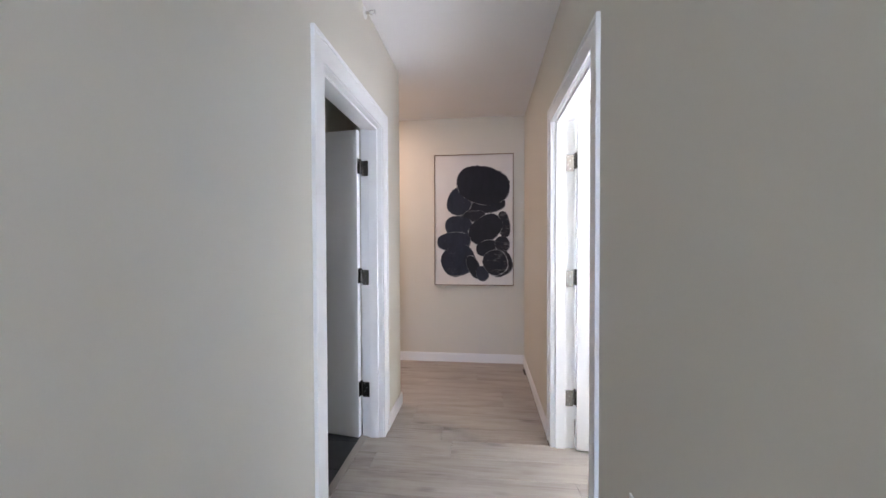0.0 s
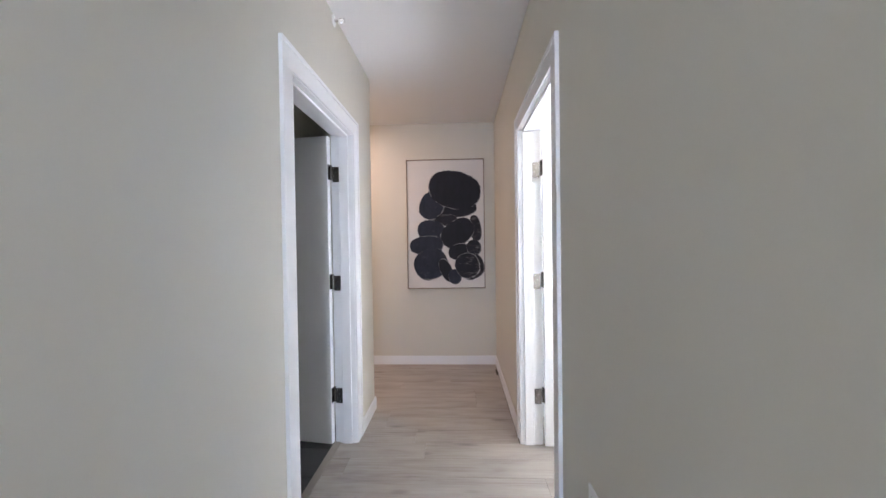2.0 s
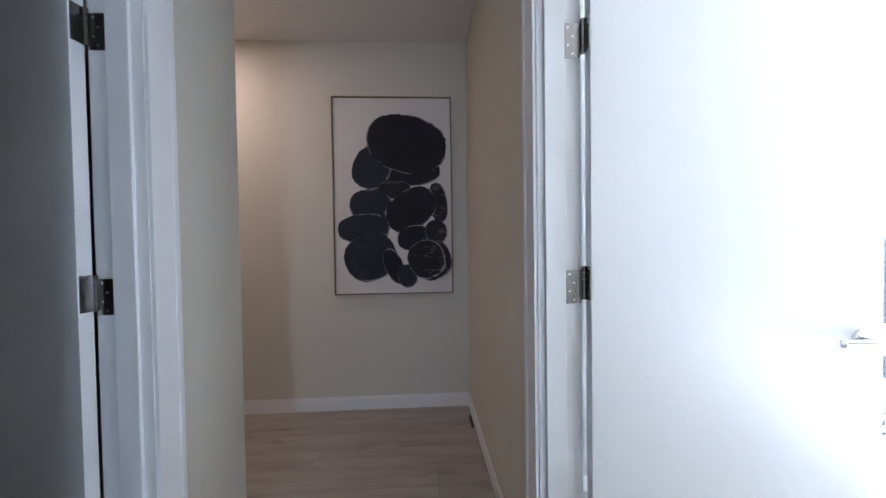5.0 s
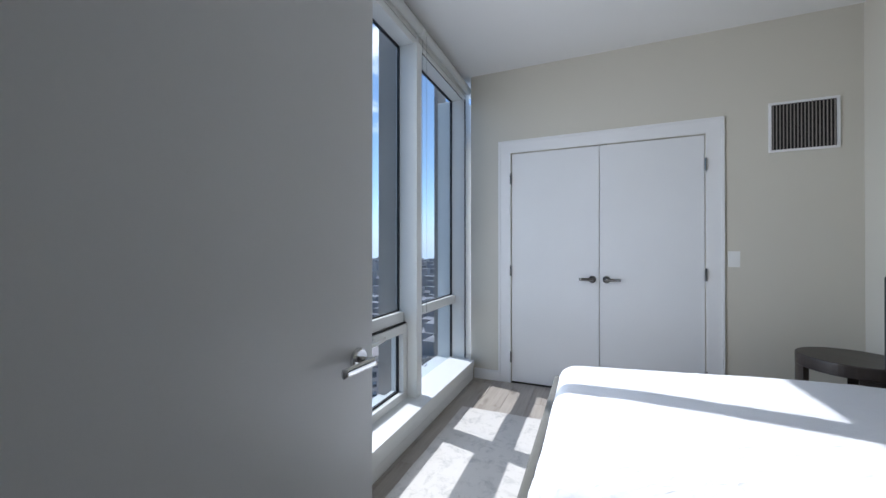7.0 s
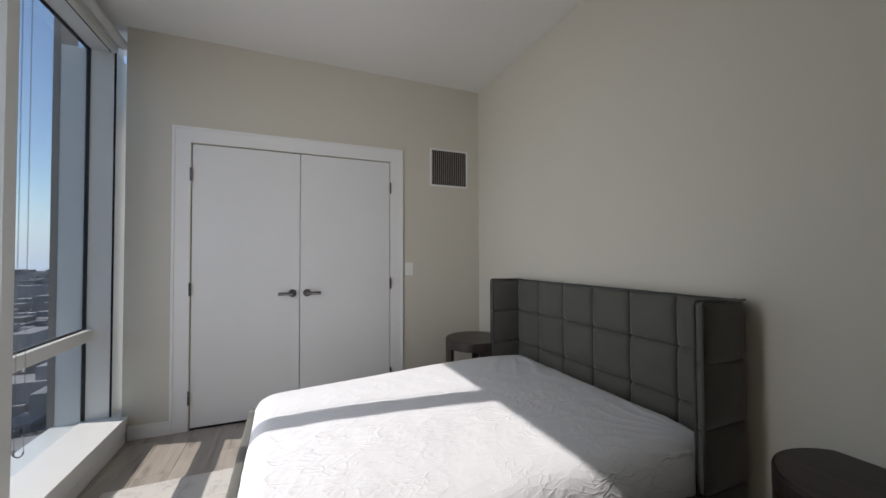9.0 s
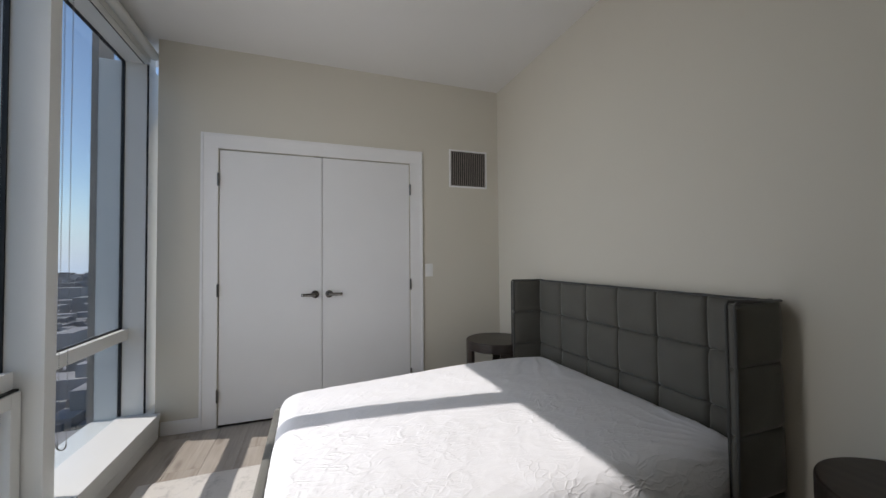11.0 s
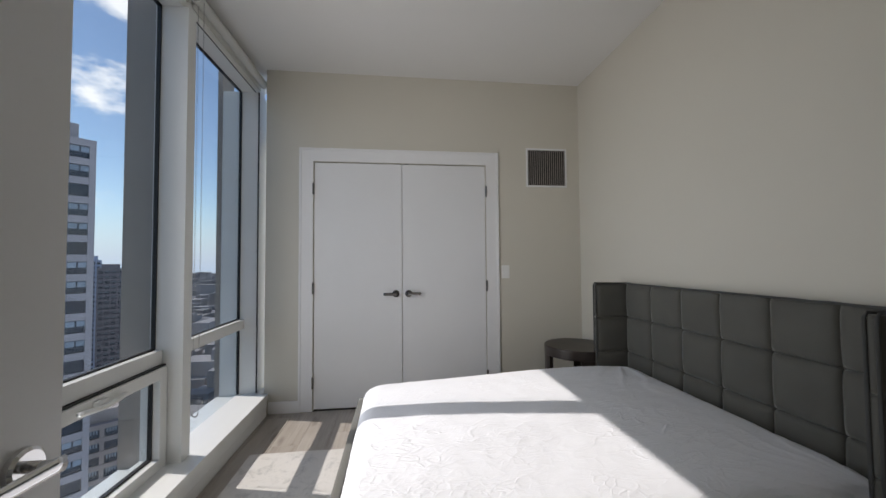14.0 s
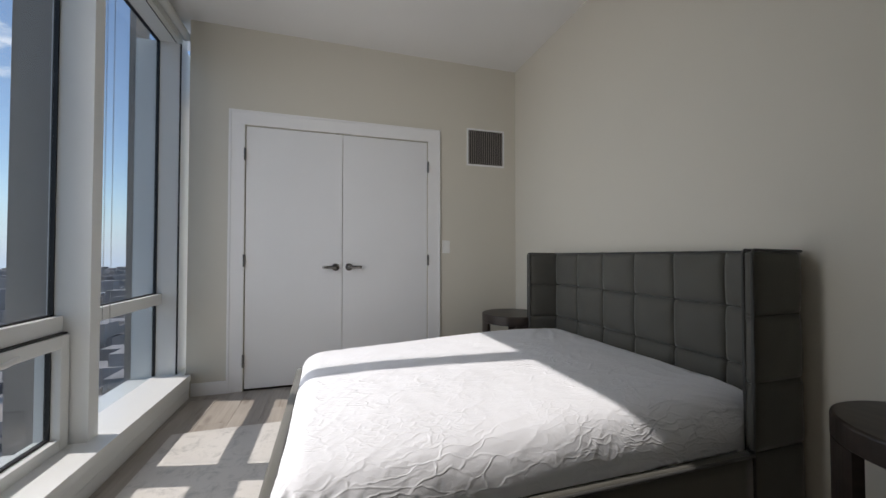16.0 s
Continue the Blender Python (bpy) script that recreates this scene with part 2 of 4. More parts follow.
GROUT = surface("dark_grout", (0.09, 0.09, 0.09), 0.9, var=0.1)


def crease(m):
    """Adds sharp small creases, gathered in drifts, to a cloth's relief."""
    n, l = m.node_tree.nodes, m.node_tree.links
    b = n["Principled BSDF"]
    co = n.new("ShaderNodeTexCoord")
    normal = [k for k in n if k.bl_idname == "ShaderNodeBump"][0].outputs["Normal"]
    for angle, sx, sy, width, deep, drift in ((58, 24, 7.0, 0.10, 0.0017, 2.6), (15, 40, 17.0, 0.14, 0.0014, 4.1), (80, 13, 3.6, 0.06, 0.0020, 1.8)):
        mp = n.new("ShaderNodeMapping")
        mp.inputs["Rotation"].default_value = (0, 0, radians(angle))
        mp.inputs["Scale"].default_value = (sx, sy, sx)
        warp = n.new("ShaderNodeTexNoise")
        warp.inputs["Scale"].default_value, warp.inputs["Detail"].default_value = 5.0, 3.0
        l.new(co.outputs["Object"], warp.inputs["Vector"])
        mixv = n.new("ShaderNodeVectorMath")
        mixv.operation = "MULTIPLY_ADD"
        mixv.inputs[1].default_value = (0.16, 0.16, 0.16)
        l.new(warp.outputs["Color"], mixv.inputs[0])
        l.new(co.outputs["Object"], mixv.inputs[2])
        l.new(mixv.outputs[0], mp.inputs["Vector"])
        v = n.new("ShaderNodeTexVoronoi")
        v.feature = "DISTANCE_TO_EDGE"
        v.inputs["Scale"].default_value = 1.0
        l.new(mp.outputs["Vector"], v.inputs["Vector"])
        ridge = n.new("ShaderNodeMapRange")
        ridge.interpolation_type = "SMOOTHSTEP"
        ridge.inputs["From Min"].default_value, ridge.inputs["From Max"].default_value = width, 0.0
        l.new(v.outputs["Distance"], ridge.inputs["Value"])
        t = n.new("ShaderNodeTexNoise")
        t.inputs["Scale"].default_value, t.inputs["Detail"].default_value = drift, 3.0
        l.new(co.outputs["Object"], t.inputs["Vector"])
        mask = n.new("ShaderNodeMapRange")
        mask.inputs["From Min"].default_value, mask.inputs["From Max"].default_value = 0.44, 0.66
        l.new(t.outputs["Fac"], mask.inputs["Value"])
        hgt = n.new("ShaderNodeMath")
        hgt.operation = "MULTIPLY"
        l.new(ridge.outputs["Result"], hgt.inputs[0])
        l.new(mask.outputs["Result"], hgt.inputs[1])
        bp = n.new("ShaderNodeBump")
        bp.inputs["Strength"].default_value = 0.8
        bp.inputs["Distance"].default_value = deep
        l.new(hgt.outputs[0], bp.inputs["Height"])
        l.new(normal, bp.inputs["Normal"])
        normal = bp.outputs["Normal"]
    l.new(normal, b.inputs["Normal"])
    return m


SHEET = surface("white_cotton_sheet", (0.775, 0.79, 0.83), 0.8, var=0.02, var_scale=5, bump=0.25, bump_scale=420, sheen=0.15)
VELVET = surface("charcoal_velvet", (0.093, 0.091, 0.078), 0.85, var=0.14, var_scale=7, bump=0.25, bump_scale=330, sheen=0.35)
PIPING = surface("charcoal_piping", (0.05, 0.05, 0.048), 0.8, var=0.1, var_scale=20, sheen=0.2)
BLIND = surface("white_roller_fabric", (0.62, 0.62, 0.59), 0.8, var=0.03, var_scale=6, bump=0.1, bump_scale=500)
PLASTIC = surface("white_plastic", (0.80, 0.80, 0.78), 0.35, var=0.02, var_scale=10)
OAKF = wood("pale_oak_frame", (0.16, 0.11, 0.075), (0.26, 0.19, 0.135), (0.34, 0.26, 0.19), "z", 0.5, 2.0)
CANVAS = surface("off_white_canvas", (0.66, 0.63, 0.60), 0.85, var=0.05, var_scale=6, bump=0.3, bump_scale=600)
INK_BLUE = surface("slate_blue_paint", (0.018, 0.022, 0.036), 0.65, spec=0.25, var=0.45, var_scale=14, bump=0.5, bump_scale=60, stretch=(1, 1, 0.35))
INK_BLACK = surface("blue_black_paint", (0.009, 0.009, 0.015), 0.6, spec=0.25, var=0.45, var_scale=14, bump=0.5, bump_scale=60, stretch=(1, 1, 0.35))
INK_STREAK = surface("dry_brushed_black_paint", (0.012, 0.012, 0.018), 0.62, spec=0.25, var=0.45, var_scale=14, bump=0.5, bump_scale=60, stretch=(1, 1, 0.35))


def dry_brush(m, lo, hi, amount):
    """Lets the pale ground show through thin, dragged paint."""
    n, l = m.node_tree.nodes, m.node_tree.links
    b = n["Principled BSDF"]
    old = b.inputs["Base Color"].links[0].from_socket
    co = n.new("ShaderNodeTexCoord")
    mp = n.new("ShaderNodeMapping")
    mp.inputs["Rotation"].default_value = (0, radians(24), 0)
    mp.inputs["Scale"].default_value = (9.0, 1.0, 30.0)
    t = n.new("ShaderNodeTexNoise")
    t.inputs["Scale"].default_value, t.inputs["Detail"].default_value, t.inputs["Roughness"].default_value = 1.0, 7.0, 0.66
    t.inputs["Distortion"].default_value = 0.8
    mr = n.new("ShaderNodeMapRange")
    mr.inputs["From Min"].default_value, mr.inputs["From Max"].default_value, mr.inputs["To Max"].default_value = lo, hi, amount
    mx = n.new("ShaderNodeMix")
    mx.data_type = "RGBA"
    mx.inputs["B"].default_value = (0.34, 0.33, 0.33, 1)
    l.new(co.outputs["Object"], mp.inputs["Vector"])
    l.new(mp.outputs["Vector"], t.inputs["Vector"])
    l.new(t.outputs["Fac"], mr.inputs["Value"])
    l.new(mr.outputs["Result"], mx.inputs["Factor"])
    l.new(old, mx.inputs["A"])
    l.new(mx.outputs["Result"], b.inputs["Base Color"])


dry_brush(INK_STREAK, 0.54, 0.74, 0.38)
dry_brush(INK_BLUE, 0.60, 0.80, 0.35)
dry_brush(INK_BLACK, 0.66, 0.84, 0.35)
INK_GREY = surface("dry_brushed_grey_paint", (0.03, 0.03, 0.036), 0.65, var=0.6, var_scale=38, bump=0.6, bump_scale=90)
dry_brush(INK_GREY, 0.40, 0.62, 1.0)
CONCRETE = surface("pale_concrete", (0.44, 0.385, 0.375), 0.85, var=0.10, var_scale=0.12, bump=0.1, bump_scale=3)
TANF = surface("tan_masonry", (0.40, 0.33, 0.295), 0.85, var=0.2, var_scale=0.15)
BRICKF = surface("dark_brown_cladding", (0.165, 0.145, 0.16), 0.8, var=0.15, var_scale=0.1)
BLUEF = surface("blue_grey_cladding", (0.36, 0.42, 0.55), 0.5, var=0.15, var_scale=0.1)
DARKGLASS = surface("dark_window_glass", (0.03, 0.035, 0.045), 0.08, var=0.5, var_scale=0.25)
PALEGLASS = surface("pale_curtained_window", (0.30, 0.34, 0.38), 0.2, var=0.4, var_scale=0.4)
ASPHALT = surface("city_ground", (0.125, 0.12, 0.13), 0.9, var=0.3, var_scale=0.02)
ROOFS = surface("flat_roofs_and_facades", (0.29, 0.27, 0.27), 0.85, var=0.7, var_scale=0.012)


def rug_material():
    m, n, l, b = nodes_of("distressed_ivory_rug")
    b.inputs["Roughness"].default_value = 0.95
    co = n.new("ShaderNodeTexCoord")
    a = n.new("ShaderNodeTexNoise")
    a.inputs["Scale"].default_value = 13
    a.inputs["Detail"].default_value = 10
    a.inputs["Roughness"].default_value = 0.75
    a.inputs["Distortion"].default_value = 0.5
    l.new(co.outputs["Object"], a.inputs["Vector"])
    r = n.new("ShaderNodeValToRGB")
    e = r.color_ramp.elements
    e[0].position, e[0].color = 0.34, (0.43, 0.425, 0.415, 1)
    e[1].position, e[1].color = 0.50, (0.63, 0.61, 0.58, 1)
    k = e.new(0.43)
    k.color = (0.55, 0.535, 0.51, 1)
    l.new(a.outputs["Fac"], r.inputs["Fac"])
    l.new(r.outputs["Color"], b.inputs["Base Color"])
    f = n.new("ShaderNodeTexNoise")
    f.inputs["Scale"].default_value = 420
    l.new(co.outputs["Object"], f.inputs["Vector"])
    bp = n.new("ShaderNodeBump")
    bp.inputs["Strength"].default_value = 0.6
    bp.inputs["Distance"].default_value = 0.004
    l.new(f.outputs["Fac"], bp.inputs["Height"])
    l.new(bp.outputs["Normal"], b.inputs["Normal"])
    return m


def glass_material():
    m = bpy.data.materials.new("window_glass")
    m.use_nodes = True
    n, l = m.node_tree.nodes, m.node_tree.links
    n.clear()
    out = n.new("ShaderNodeOutputMaterial")
    mix = n.new("ShaderNodeMixShader")
    tr = n.new("ShaderNodeBsdfTransparent")
    tr.inputs["Color"].default_value = (0.86, 0.89, 0.90, 1)
    gl = n.new("ShaderNodeBsdfGlossy")
    gl.inputs["Roughness"].default_value = 0.01
    lw = n.new("ShaderNodeLayerWeight")
    pw = n.new("ShaderNodeMath")
    pw.operation = "POWER"
    pw.inputs[1].default_value = 5.0
    fr = n.new("ShaderNodeMath")
    fr.operation = "MULTIPLY_ADD"
    fr.inputs[1].default_value, fr.inputs[2].default_value = 0.8, 0.035
    lw.inputs["Blend"].default_value = 0.5
    l.new(lw.outputs["Facing"], pw.inputs[0])
    l.new(pw.outputs[0], fr.inputs[0])
    l.new(fr.outputs[0], mix.inputs["Fac"])
    l.new(tr.outputs[0], mix.inputs[1])
    l.new(gl.outputs[0], mix.inputs[2])
    l.new(mix.outputs[0], out.inputs["Surface"])
    return m


crease(SHEET)
RUG = rug_material()
GLASS = glass_material()


# ---- mesh helpers ----
def box(bm, x0, x1, y0, y1, z0, z1, bevel=0.0):
    vs = [bm.verts.new((x, y, z)) for x in (x0, x1) for y in (y0, y1) for z in (z0, z1)]
    fs = [(0, 1, 3, 2), (4, 6, 7, 5), (0, 4, 5, 1), (2, 3, 7, 6), (0, 2, 6, 4), (1, 5, 7, 3)]
    faces = [bm.faces.new([vs[i] for i in f]) for f in fs]
    if bevel:
        edges = {e for f in faces for e in f.edges}
        bmesh.ops.bevel(bm, geom=list(edges), offset=bevel, segments=2, affect="EDGES", profile=0.6)


def cyl(bm, p0, p1, r0, r1=None, n=20, caps=True):
    p0, p1 = Vector(p0), Vector(p1)
    r1 = r0 if r1 is None else r1
    q = (p1 - p0).to_track_quat("Z", "Y")
    rings = []
    for p, r in ((p0, r0), (p1, r1)):
        rings.append([bm.verts.new(p + q @ Vector((r * math.cos(a), r * math.sin(a), 0)))
                      for a in (2 * math.pi * i / n for i in range(n))])
    for i in range(n):
        j = (i + 1) % n
        bm.faces.new((rings[0][i], rings[0][j], rings[1][j], rings[1][i]))
    if caps:
        bm.faces.new(rings[0][::-1])
        bm.faces.new(rings[1])


def tube(bm, pts, r, n=10):
    pts = [Vector(p) for p in pts]
    rings = []
    for i, p in enumerate(pts):
        d = (pts[min(i + 1, len(pts) - 1)] - pts[max(i - 1, 0)]).normalized()
        q = d.to_track_quat("Z", "Y")
        rings.append([bm.verts.new(p + q @ Vector((r * math.cos(a), r * math.sin(a), 0)))
                      for a in (2 * math.pi * k / n for k in range(n))])
    for a, b in zip(rings, rings[1:]):
        for k in range(n):
            bm.faces.new((a[k], a[(k + 1) % n], b[(k + 1) % n], b[k]))
    bm.faces.new(rings[0][::-1])
    bm.faces.new(rings[-1])


def soft_box(bm, x0, x1, y0, y1, z0, z1, r, nx, ny, nz, shape=None):
    """A box of many small faces with edges rounded by r; shape(v, n) may move each point."""
    lo, hi = Vector((x0, y0, z0)), Vector((x1, y1, z1))
    cells = (nx, ny, nz)
    seen = {}

    def vert(i, j, k):
        if (i, j, k) not in seen:
            p = Vector([lo[a] + (hi[a] - lo[a]) * c / cells[a] for a, c in enumerate((i, j, k))])
            inner = Vector([min(max(p[a], lo[a] + r), hi[a] - r) for a in range(3)])
            d = p - inner
            nrm = d.normalized() if d.length > 1e-6 else Vector((0, 0, 1))
            p = inner + nrm * r if d.length > 1e-6 else p
            if shape:
                p = shape(p, nrm)
            seen[i, j, k] = bm.verts.new(p)
        return seen[i, j, k]

    for a, b, c in ((0, 1, 2), (1, 2, 0), (2, 0, 1)):
        for side in (0, cells[c]):
            for i in range(cells[a]):
                for j in range(cells[b]):
                    quad = []
                    for di, dj in ((0, 0), (1, 0), (1, 1), (0, 1)):
                        ijk = [0, 0, 0]
                        ijk[a], ijk[b], ijk[c] = i + di, j + dj, side
                        quad.append(vert(*ijk))
                    bm.faces.new(quad if side else quad[::-1])


def mesh_of(name, bm, material, smooth=False):
    bmesh.ops.recalc_face_normals(bm, faces=bm.faces[:])
    me = bpy.data.meshes.new(name)
    bm.to_mesh(me)
    bm.free()
    me.materials.append(material)
    if smooth:
        for p in me.polygons:
            p.use_smooth = True
    return me


def part(name, bm, material, parent=None, label="", smooth=False):
    ob = new(name, mesh_of(name, bm, material, smooth))
    if parent is not None:
        ob.parent = parent
    if label:
        ob["label"] = label
    return ob


def solid(name, material, *boxes, parent=None, label="", bevel=0.0):
    bm = bmesh.new()
    for b in boxes:
        box(bm, *b, bevel=bevel)
    return part(name, bm, material, parent, label)


def structure(ob, label, category):
    return tagged(ob, label, category, kind="structure")


def thing(name, label, category, group="", at=(0, 0, 0)):
    e = new(name)
    e.empty_display_size = 0.1
    e.location = at
    return tagged(e, label, category, group)


# ---- plan ----
HX0, HX1 = -0.945, 0.155        # hall's two walls
BX0, BX1 = 0.28, 3.60         # bedroom
BY0, BY1 = -0.33, 2.42
HZ, BZ = 2.65, 2.855          # ceilings
END = 3.60                    # hall's end wall
DY0, DY1, DZ = 1.105, 1.99, 2.06   # bathroom door
RY0 = 1.135                   # bedroom door's near jamb
GY = 2.62                     # glass
FY = 2.474                    # room side of the window frames

HINGE_Z = (0.32, 1.075, 1.80)

# walls
structure(solid("wall_hall_right", WALL, (HX1, BX0, -3.0, RY0 - 0.02, 0, BZ), (HX1, BX0, DY1 + 0.02, END, 0, BZ),
                (HX1, BX0, RY0 - 0.02, DY1 + 0.02, DZ + 0.02, BZ)), "warm grey painted wall with a doorway", "wall")
structure(solid("wall_hall_left", WALL, (-1.08, HX0, -3.0, DY0 - 0.02, 0, HZ + 0.05), (-1.08, HX0, DY1 + 0.02, 2.50, 0, HZ + 0.05),
                (-1.08, HX0, DY0 - 0.02, DY1 + 0.02, DZ + 0.02, HZ + 0.05)), "warm grey painted wall with a doorway", "wall")
structure(solid("wall_hall_end", WALL, (-3.2, BX0, END, END + 0.12, 0, BZ)), "warm grey painted wall behind the painting", "wall")
structure(solid("wall_passage", WALL, (-3.2, -1.08, 2.38, 2.50, 0, HZ + 0.05)), "warm grey painted wall of the side passage", "wall")
structure(solid("wall_passage_end", WALL, (-3.32, -3.2, 2.38, END + 0.12, 0, HZ + 0.05)), "warm grey painted wall closing the passage", "wall")
# unseen back wall; its opening is invented to hold the hall's fill lamp
structure(solid("wall_hall_back", WALL, (-1.08, -0.25, -3.12, -3.0, 0, HZ + 0.05), (0.15, BX0, -3.12, -3.0, 0, HZ + 0.05),
                (-0.25, 0.15, -3.12, -3.0, 0, 0.5), (-0.25, 0.15, -3.12, -3.0, 2.5, HZ + 0.05)), "unseen warm grey wall with an added opening for the fill lamp", "wall")
structure(solid("wall_bath", WALL, (-2.9, -2.8, 0.3, 2.38, 0, HZ + 0.05), (-2.8, -1.08, 0.2, 0.3, 0, HZ + 0.05)), "plain bathroom walls in the dark", "wall")
CY0, CY1, CZ = 0.555, 2.035, 2.085     # closet opening
structure(solid("wall_closet", WALL, (BX1, BX1 + 0.12, BY0 - 0.12, CY0, 0, BZ), (BX1, BX1 + 0.12, CY1, BY1, 0, BZ),
                (BX1, BX1 + 0.12, CY0, CY1, CZ, BZ)), "warm grey painted wall with closet doors", "wall")
structure(solid("wall_headboard", WALL, (BX0, BX1, BY0 - 0.12, BY0, 0, BZ)), "warm grey painted wall behind the bed", "wall")
structure(solid("closet_shell", WALL, (BX1 + 0.55, BX1 + 0.6, 0.3, 2.3, 0, 2.4), (BX1 + 0.12, BX1 + 0.55, 0.3, 0.35, 0, 2.4),
                (BX1 + 0.12, BX1 + 0.55, 2.25, 2.3, 0, 2.4), (BX1 + 0.12, BX1 + 0.55, 0.3, 2.3, 2.3, 2.4)), "plain inside of the closet", "wall")
# outer wall: solid to the side of the glazing, header and spandrel
W1A, W1B, W2A, W2B = 1.601, 2.556, 2.635, 3.592
WZ0, WZ1 = 0.165, 2.652
structure(solid("wall_window", WINF, (BX0, W1A - 0.079, FY, 2.76, 0, BZ), (W1A - 0.079, BX1 + 0.20, FY + 0.03, 2.632, WZ1, BZ),
                (W1A - 0.079, BX1 + 0.20, FY, 2.76, 0, 0.14), (W2B, BX1 + 0.20, FY + 0.002, 2.76, 0.14, WZ1)),
          "white aluminium window wall with deep frames", "wall")

# ceilings
structure(solid("ceiling_hall", CEIL, (-3.2, HX1, -3.0, END, HZ, HZ + 0.05)), "flat white painted hall ceiling", "ceiling")
structure(solid("ceiling_bedroom", CEIL, (BX0, BX1, BY0, FY + 0.03, BZ, BZ + 0.1), (BX1, BX1 + 0.2, BY1, FY + 0.03, BZ, BZ + 0.1)), "flat white painted bedroom ceiling", "ceiling")
structure(solid("ceiling_over", CEIL, (-3.4, BX0, -3.2, END + 0.2, BZ + 0.1, BZ + 0.3), (BX0, BX1 + 0.7, -3.2, 2.76, BZ + 0.1, BZ + 0.3)), "concrete slab above the rooms", "ceiling")

# floors
floor = structure(solid("floor", JOINT, (-3.2, BX0, -3.0, END, -0.12, -0.006), (BX0, BX1 + 0.6, -0.45, 2.76, -0.12, -0.006)), "grey oak plank floor", "floor")
bath_floor = structure(solid("floor_bath", GROUT, (-2.8, -1.075, 0.3, 2.38, -0.005, -0.002)), "dark slate tiled bathroom floor", "floor")
structure(solid("threshold", surface("aluminium_threshold", (0.33, 0.29, 0.25), 0.4, var=0.05), (-1.10, -1.055, DY0 - 0.02, DY1 + 0.02, -0.004, 0.006), bevel=0.002),
          "narrow wooden strip between planks and tiles", "threshold")


def baseboard(name, runs, label="white painted baseboard"):
    """runs: x0, x1, y0, y1 and the side that the board faces."""
    bm = bmesh.new()
    for x0, x1, y0, y1 in runs:
        box(bm, x0, x1, y0, y1, 0, 0.082)
        dx, dy = (0.005, 0) if x1 - x0 < y1 - y0 else (0, 0.005)
        box(bm, x0 + dx * 0.6, x1 - dx * 0.6, y0 + dy * 0.6, y1 - dy * 0.6, 0.082, 0.096, bevel=0.002)
    return structure(part(name, bm, TRIM), label, "baseboard")


BT = 0.014
baseboard("baseboard_hall_right", [(HX1 - BT, HX1, -3.0, RY0 - 0.096), (HX1 - BT, HX1, DY1 + 0.107, END)])
baseboard("baseboard_hall_left", [(HX0, HX0 + BT, -3.0, DY0 - 0.105), (HX0, HX0 + BT, DY1 + 0.105, 2.50 + BT)])
baseboard("baseboard_hall_end", [(-3.2, HX1 - BT, END - BT, END)])
baseboard("baseboard_passage", [(-3.2, HX0, 2.50, 2.50 + BT)])
baseboard("baseboard_closet", [(BX1 - BT, BX1, CY1 + 0.115, BY1 - 0.036), (BX1 - BT, BX1, BY0, CY0 - 0.1)])
baseboard("baseboard_headboard", [(BX0, BX1 - BT, BY0, BY0 + BT)])
baseboard("baseboard_bedroom_west", [(BX0, BX0 + BT, BY0 + BT, RY0 - 0.096), (BX0, BX0 + BT, DY1 + 0.107, BY1)])


def casing_y(name, face, out, y0, y1, ztop, width=0.1, label="white painted door casing with a raised outer band"):
    """Casing on a wall of constant x. out: the way that it stands out (+1 or -1)."""
    bm = bmesh.new()

    def strip(ya, yb, za, zb, t0, t1):
        xa, xb = sorted((face + out * t0, face + out * t1))
        box(bm, xa, xb, ya, yb, za, zb, bevel=0.0015)

    w = width
    for ya, yb in ((y0 - w, y0 - 0.004), (y1 + 0.004, y1 + w)):
        strip(ya, yb, 0, ztop + 0.004, 0, 0.011)
    strip(y0 - w, y1 + w, ztop + 0.004, ztop + w, 0, 0.011)
    for ya, yb in ((y0 - w - 0.006, y0 - w + 0.012), (y1 + w - 0.012, y1 + w + 0.006)):
        strip(ya, yb, 0, ztop + w + 0.006, 0, 0.017)
    strip(y0 - w + 0.012, y1 + w - 0.012, ztop + w - 0.012, ztop + w + 0.006, 0, 0.017)
    return structure(part(name, bm, TRIM), label, "trim")


casing_y("trim_hall_right", HX1, -1, RY0, DY1, DZ, 0.09)
casing_y("trim_bedroom_door", BX0, 1, RY0, DY1, DZ, 0.09)
casing_y("trim_hall_left", HX0, 1, DY0, DY1, DZ)
casing_y("trim_bath_door", -1.08, -1, DY0, DY1, DZ)
casing_y("trim_closet", BX1, -1, CY0, CY1, CZ, 0.11)


def jamb(name, x0, x1, y0, y1, ztop, stop_x0, stop_x1):
    bm = bmesh.new()
    box(bm, x0, x1, y0 - 0.02, y0, 0, ztop)
    box(bm, x0, x1, y1, y1 + 0.02, 0, ztop)
    box(bm, x0, x1, y0 - 0.02, y1 + 0.02, ztop, ztop + 0.02)
    box(bm, stop_x0, stop_x1, y0, y0 + 0.012, 0, ztop - 0.012, bevel=0.002)
    box(bm, stop_x0, stop_x1, y1 - 0.012, y1, 0, ztop - 0.012, bevel=0.002)
    box(bm, stop_x0, stop_x1, y0, y1, ztop - 0.012, ztop, bevel=0.002)
    return structure(part(name, bm, TRIM), "white painted door jamb with a stop", "door frame")


jamb("jamb_bedroom", HX1, BX0, RY0, DY1, DZ, 0.175, 0.235)
jamb("jamb_bath", -1.08, HX0, DY0, DY1, DZ, -1.035, -0.975)
jamb("jamb_closet", BX1 + 0.045, BX1 + 0.12, CY0, CY1, CZ, BX1 + 0.06, BX1 + 0.1)


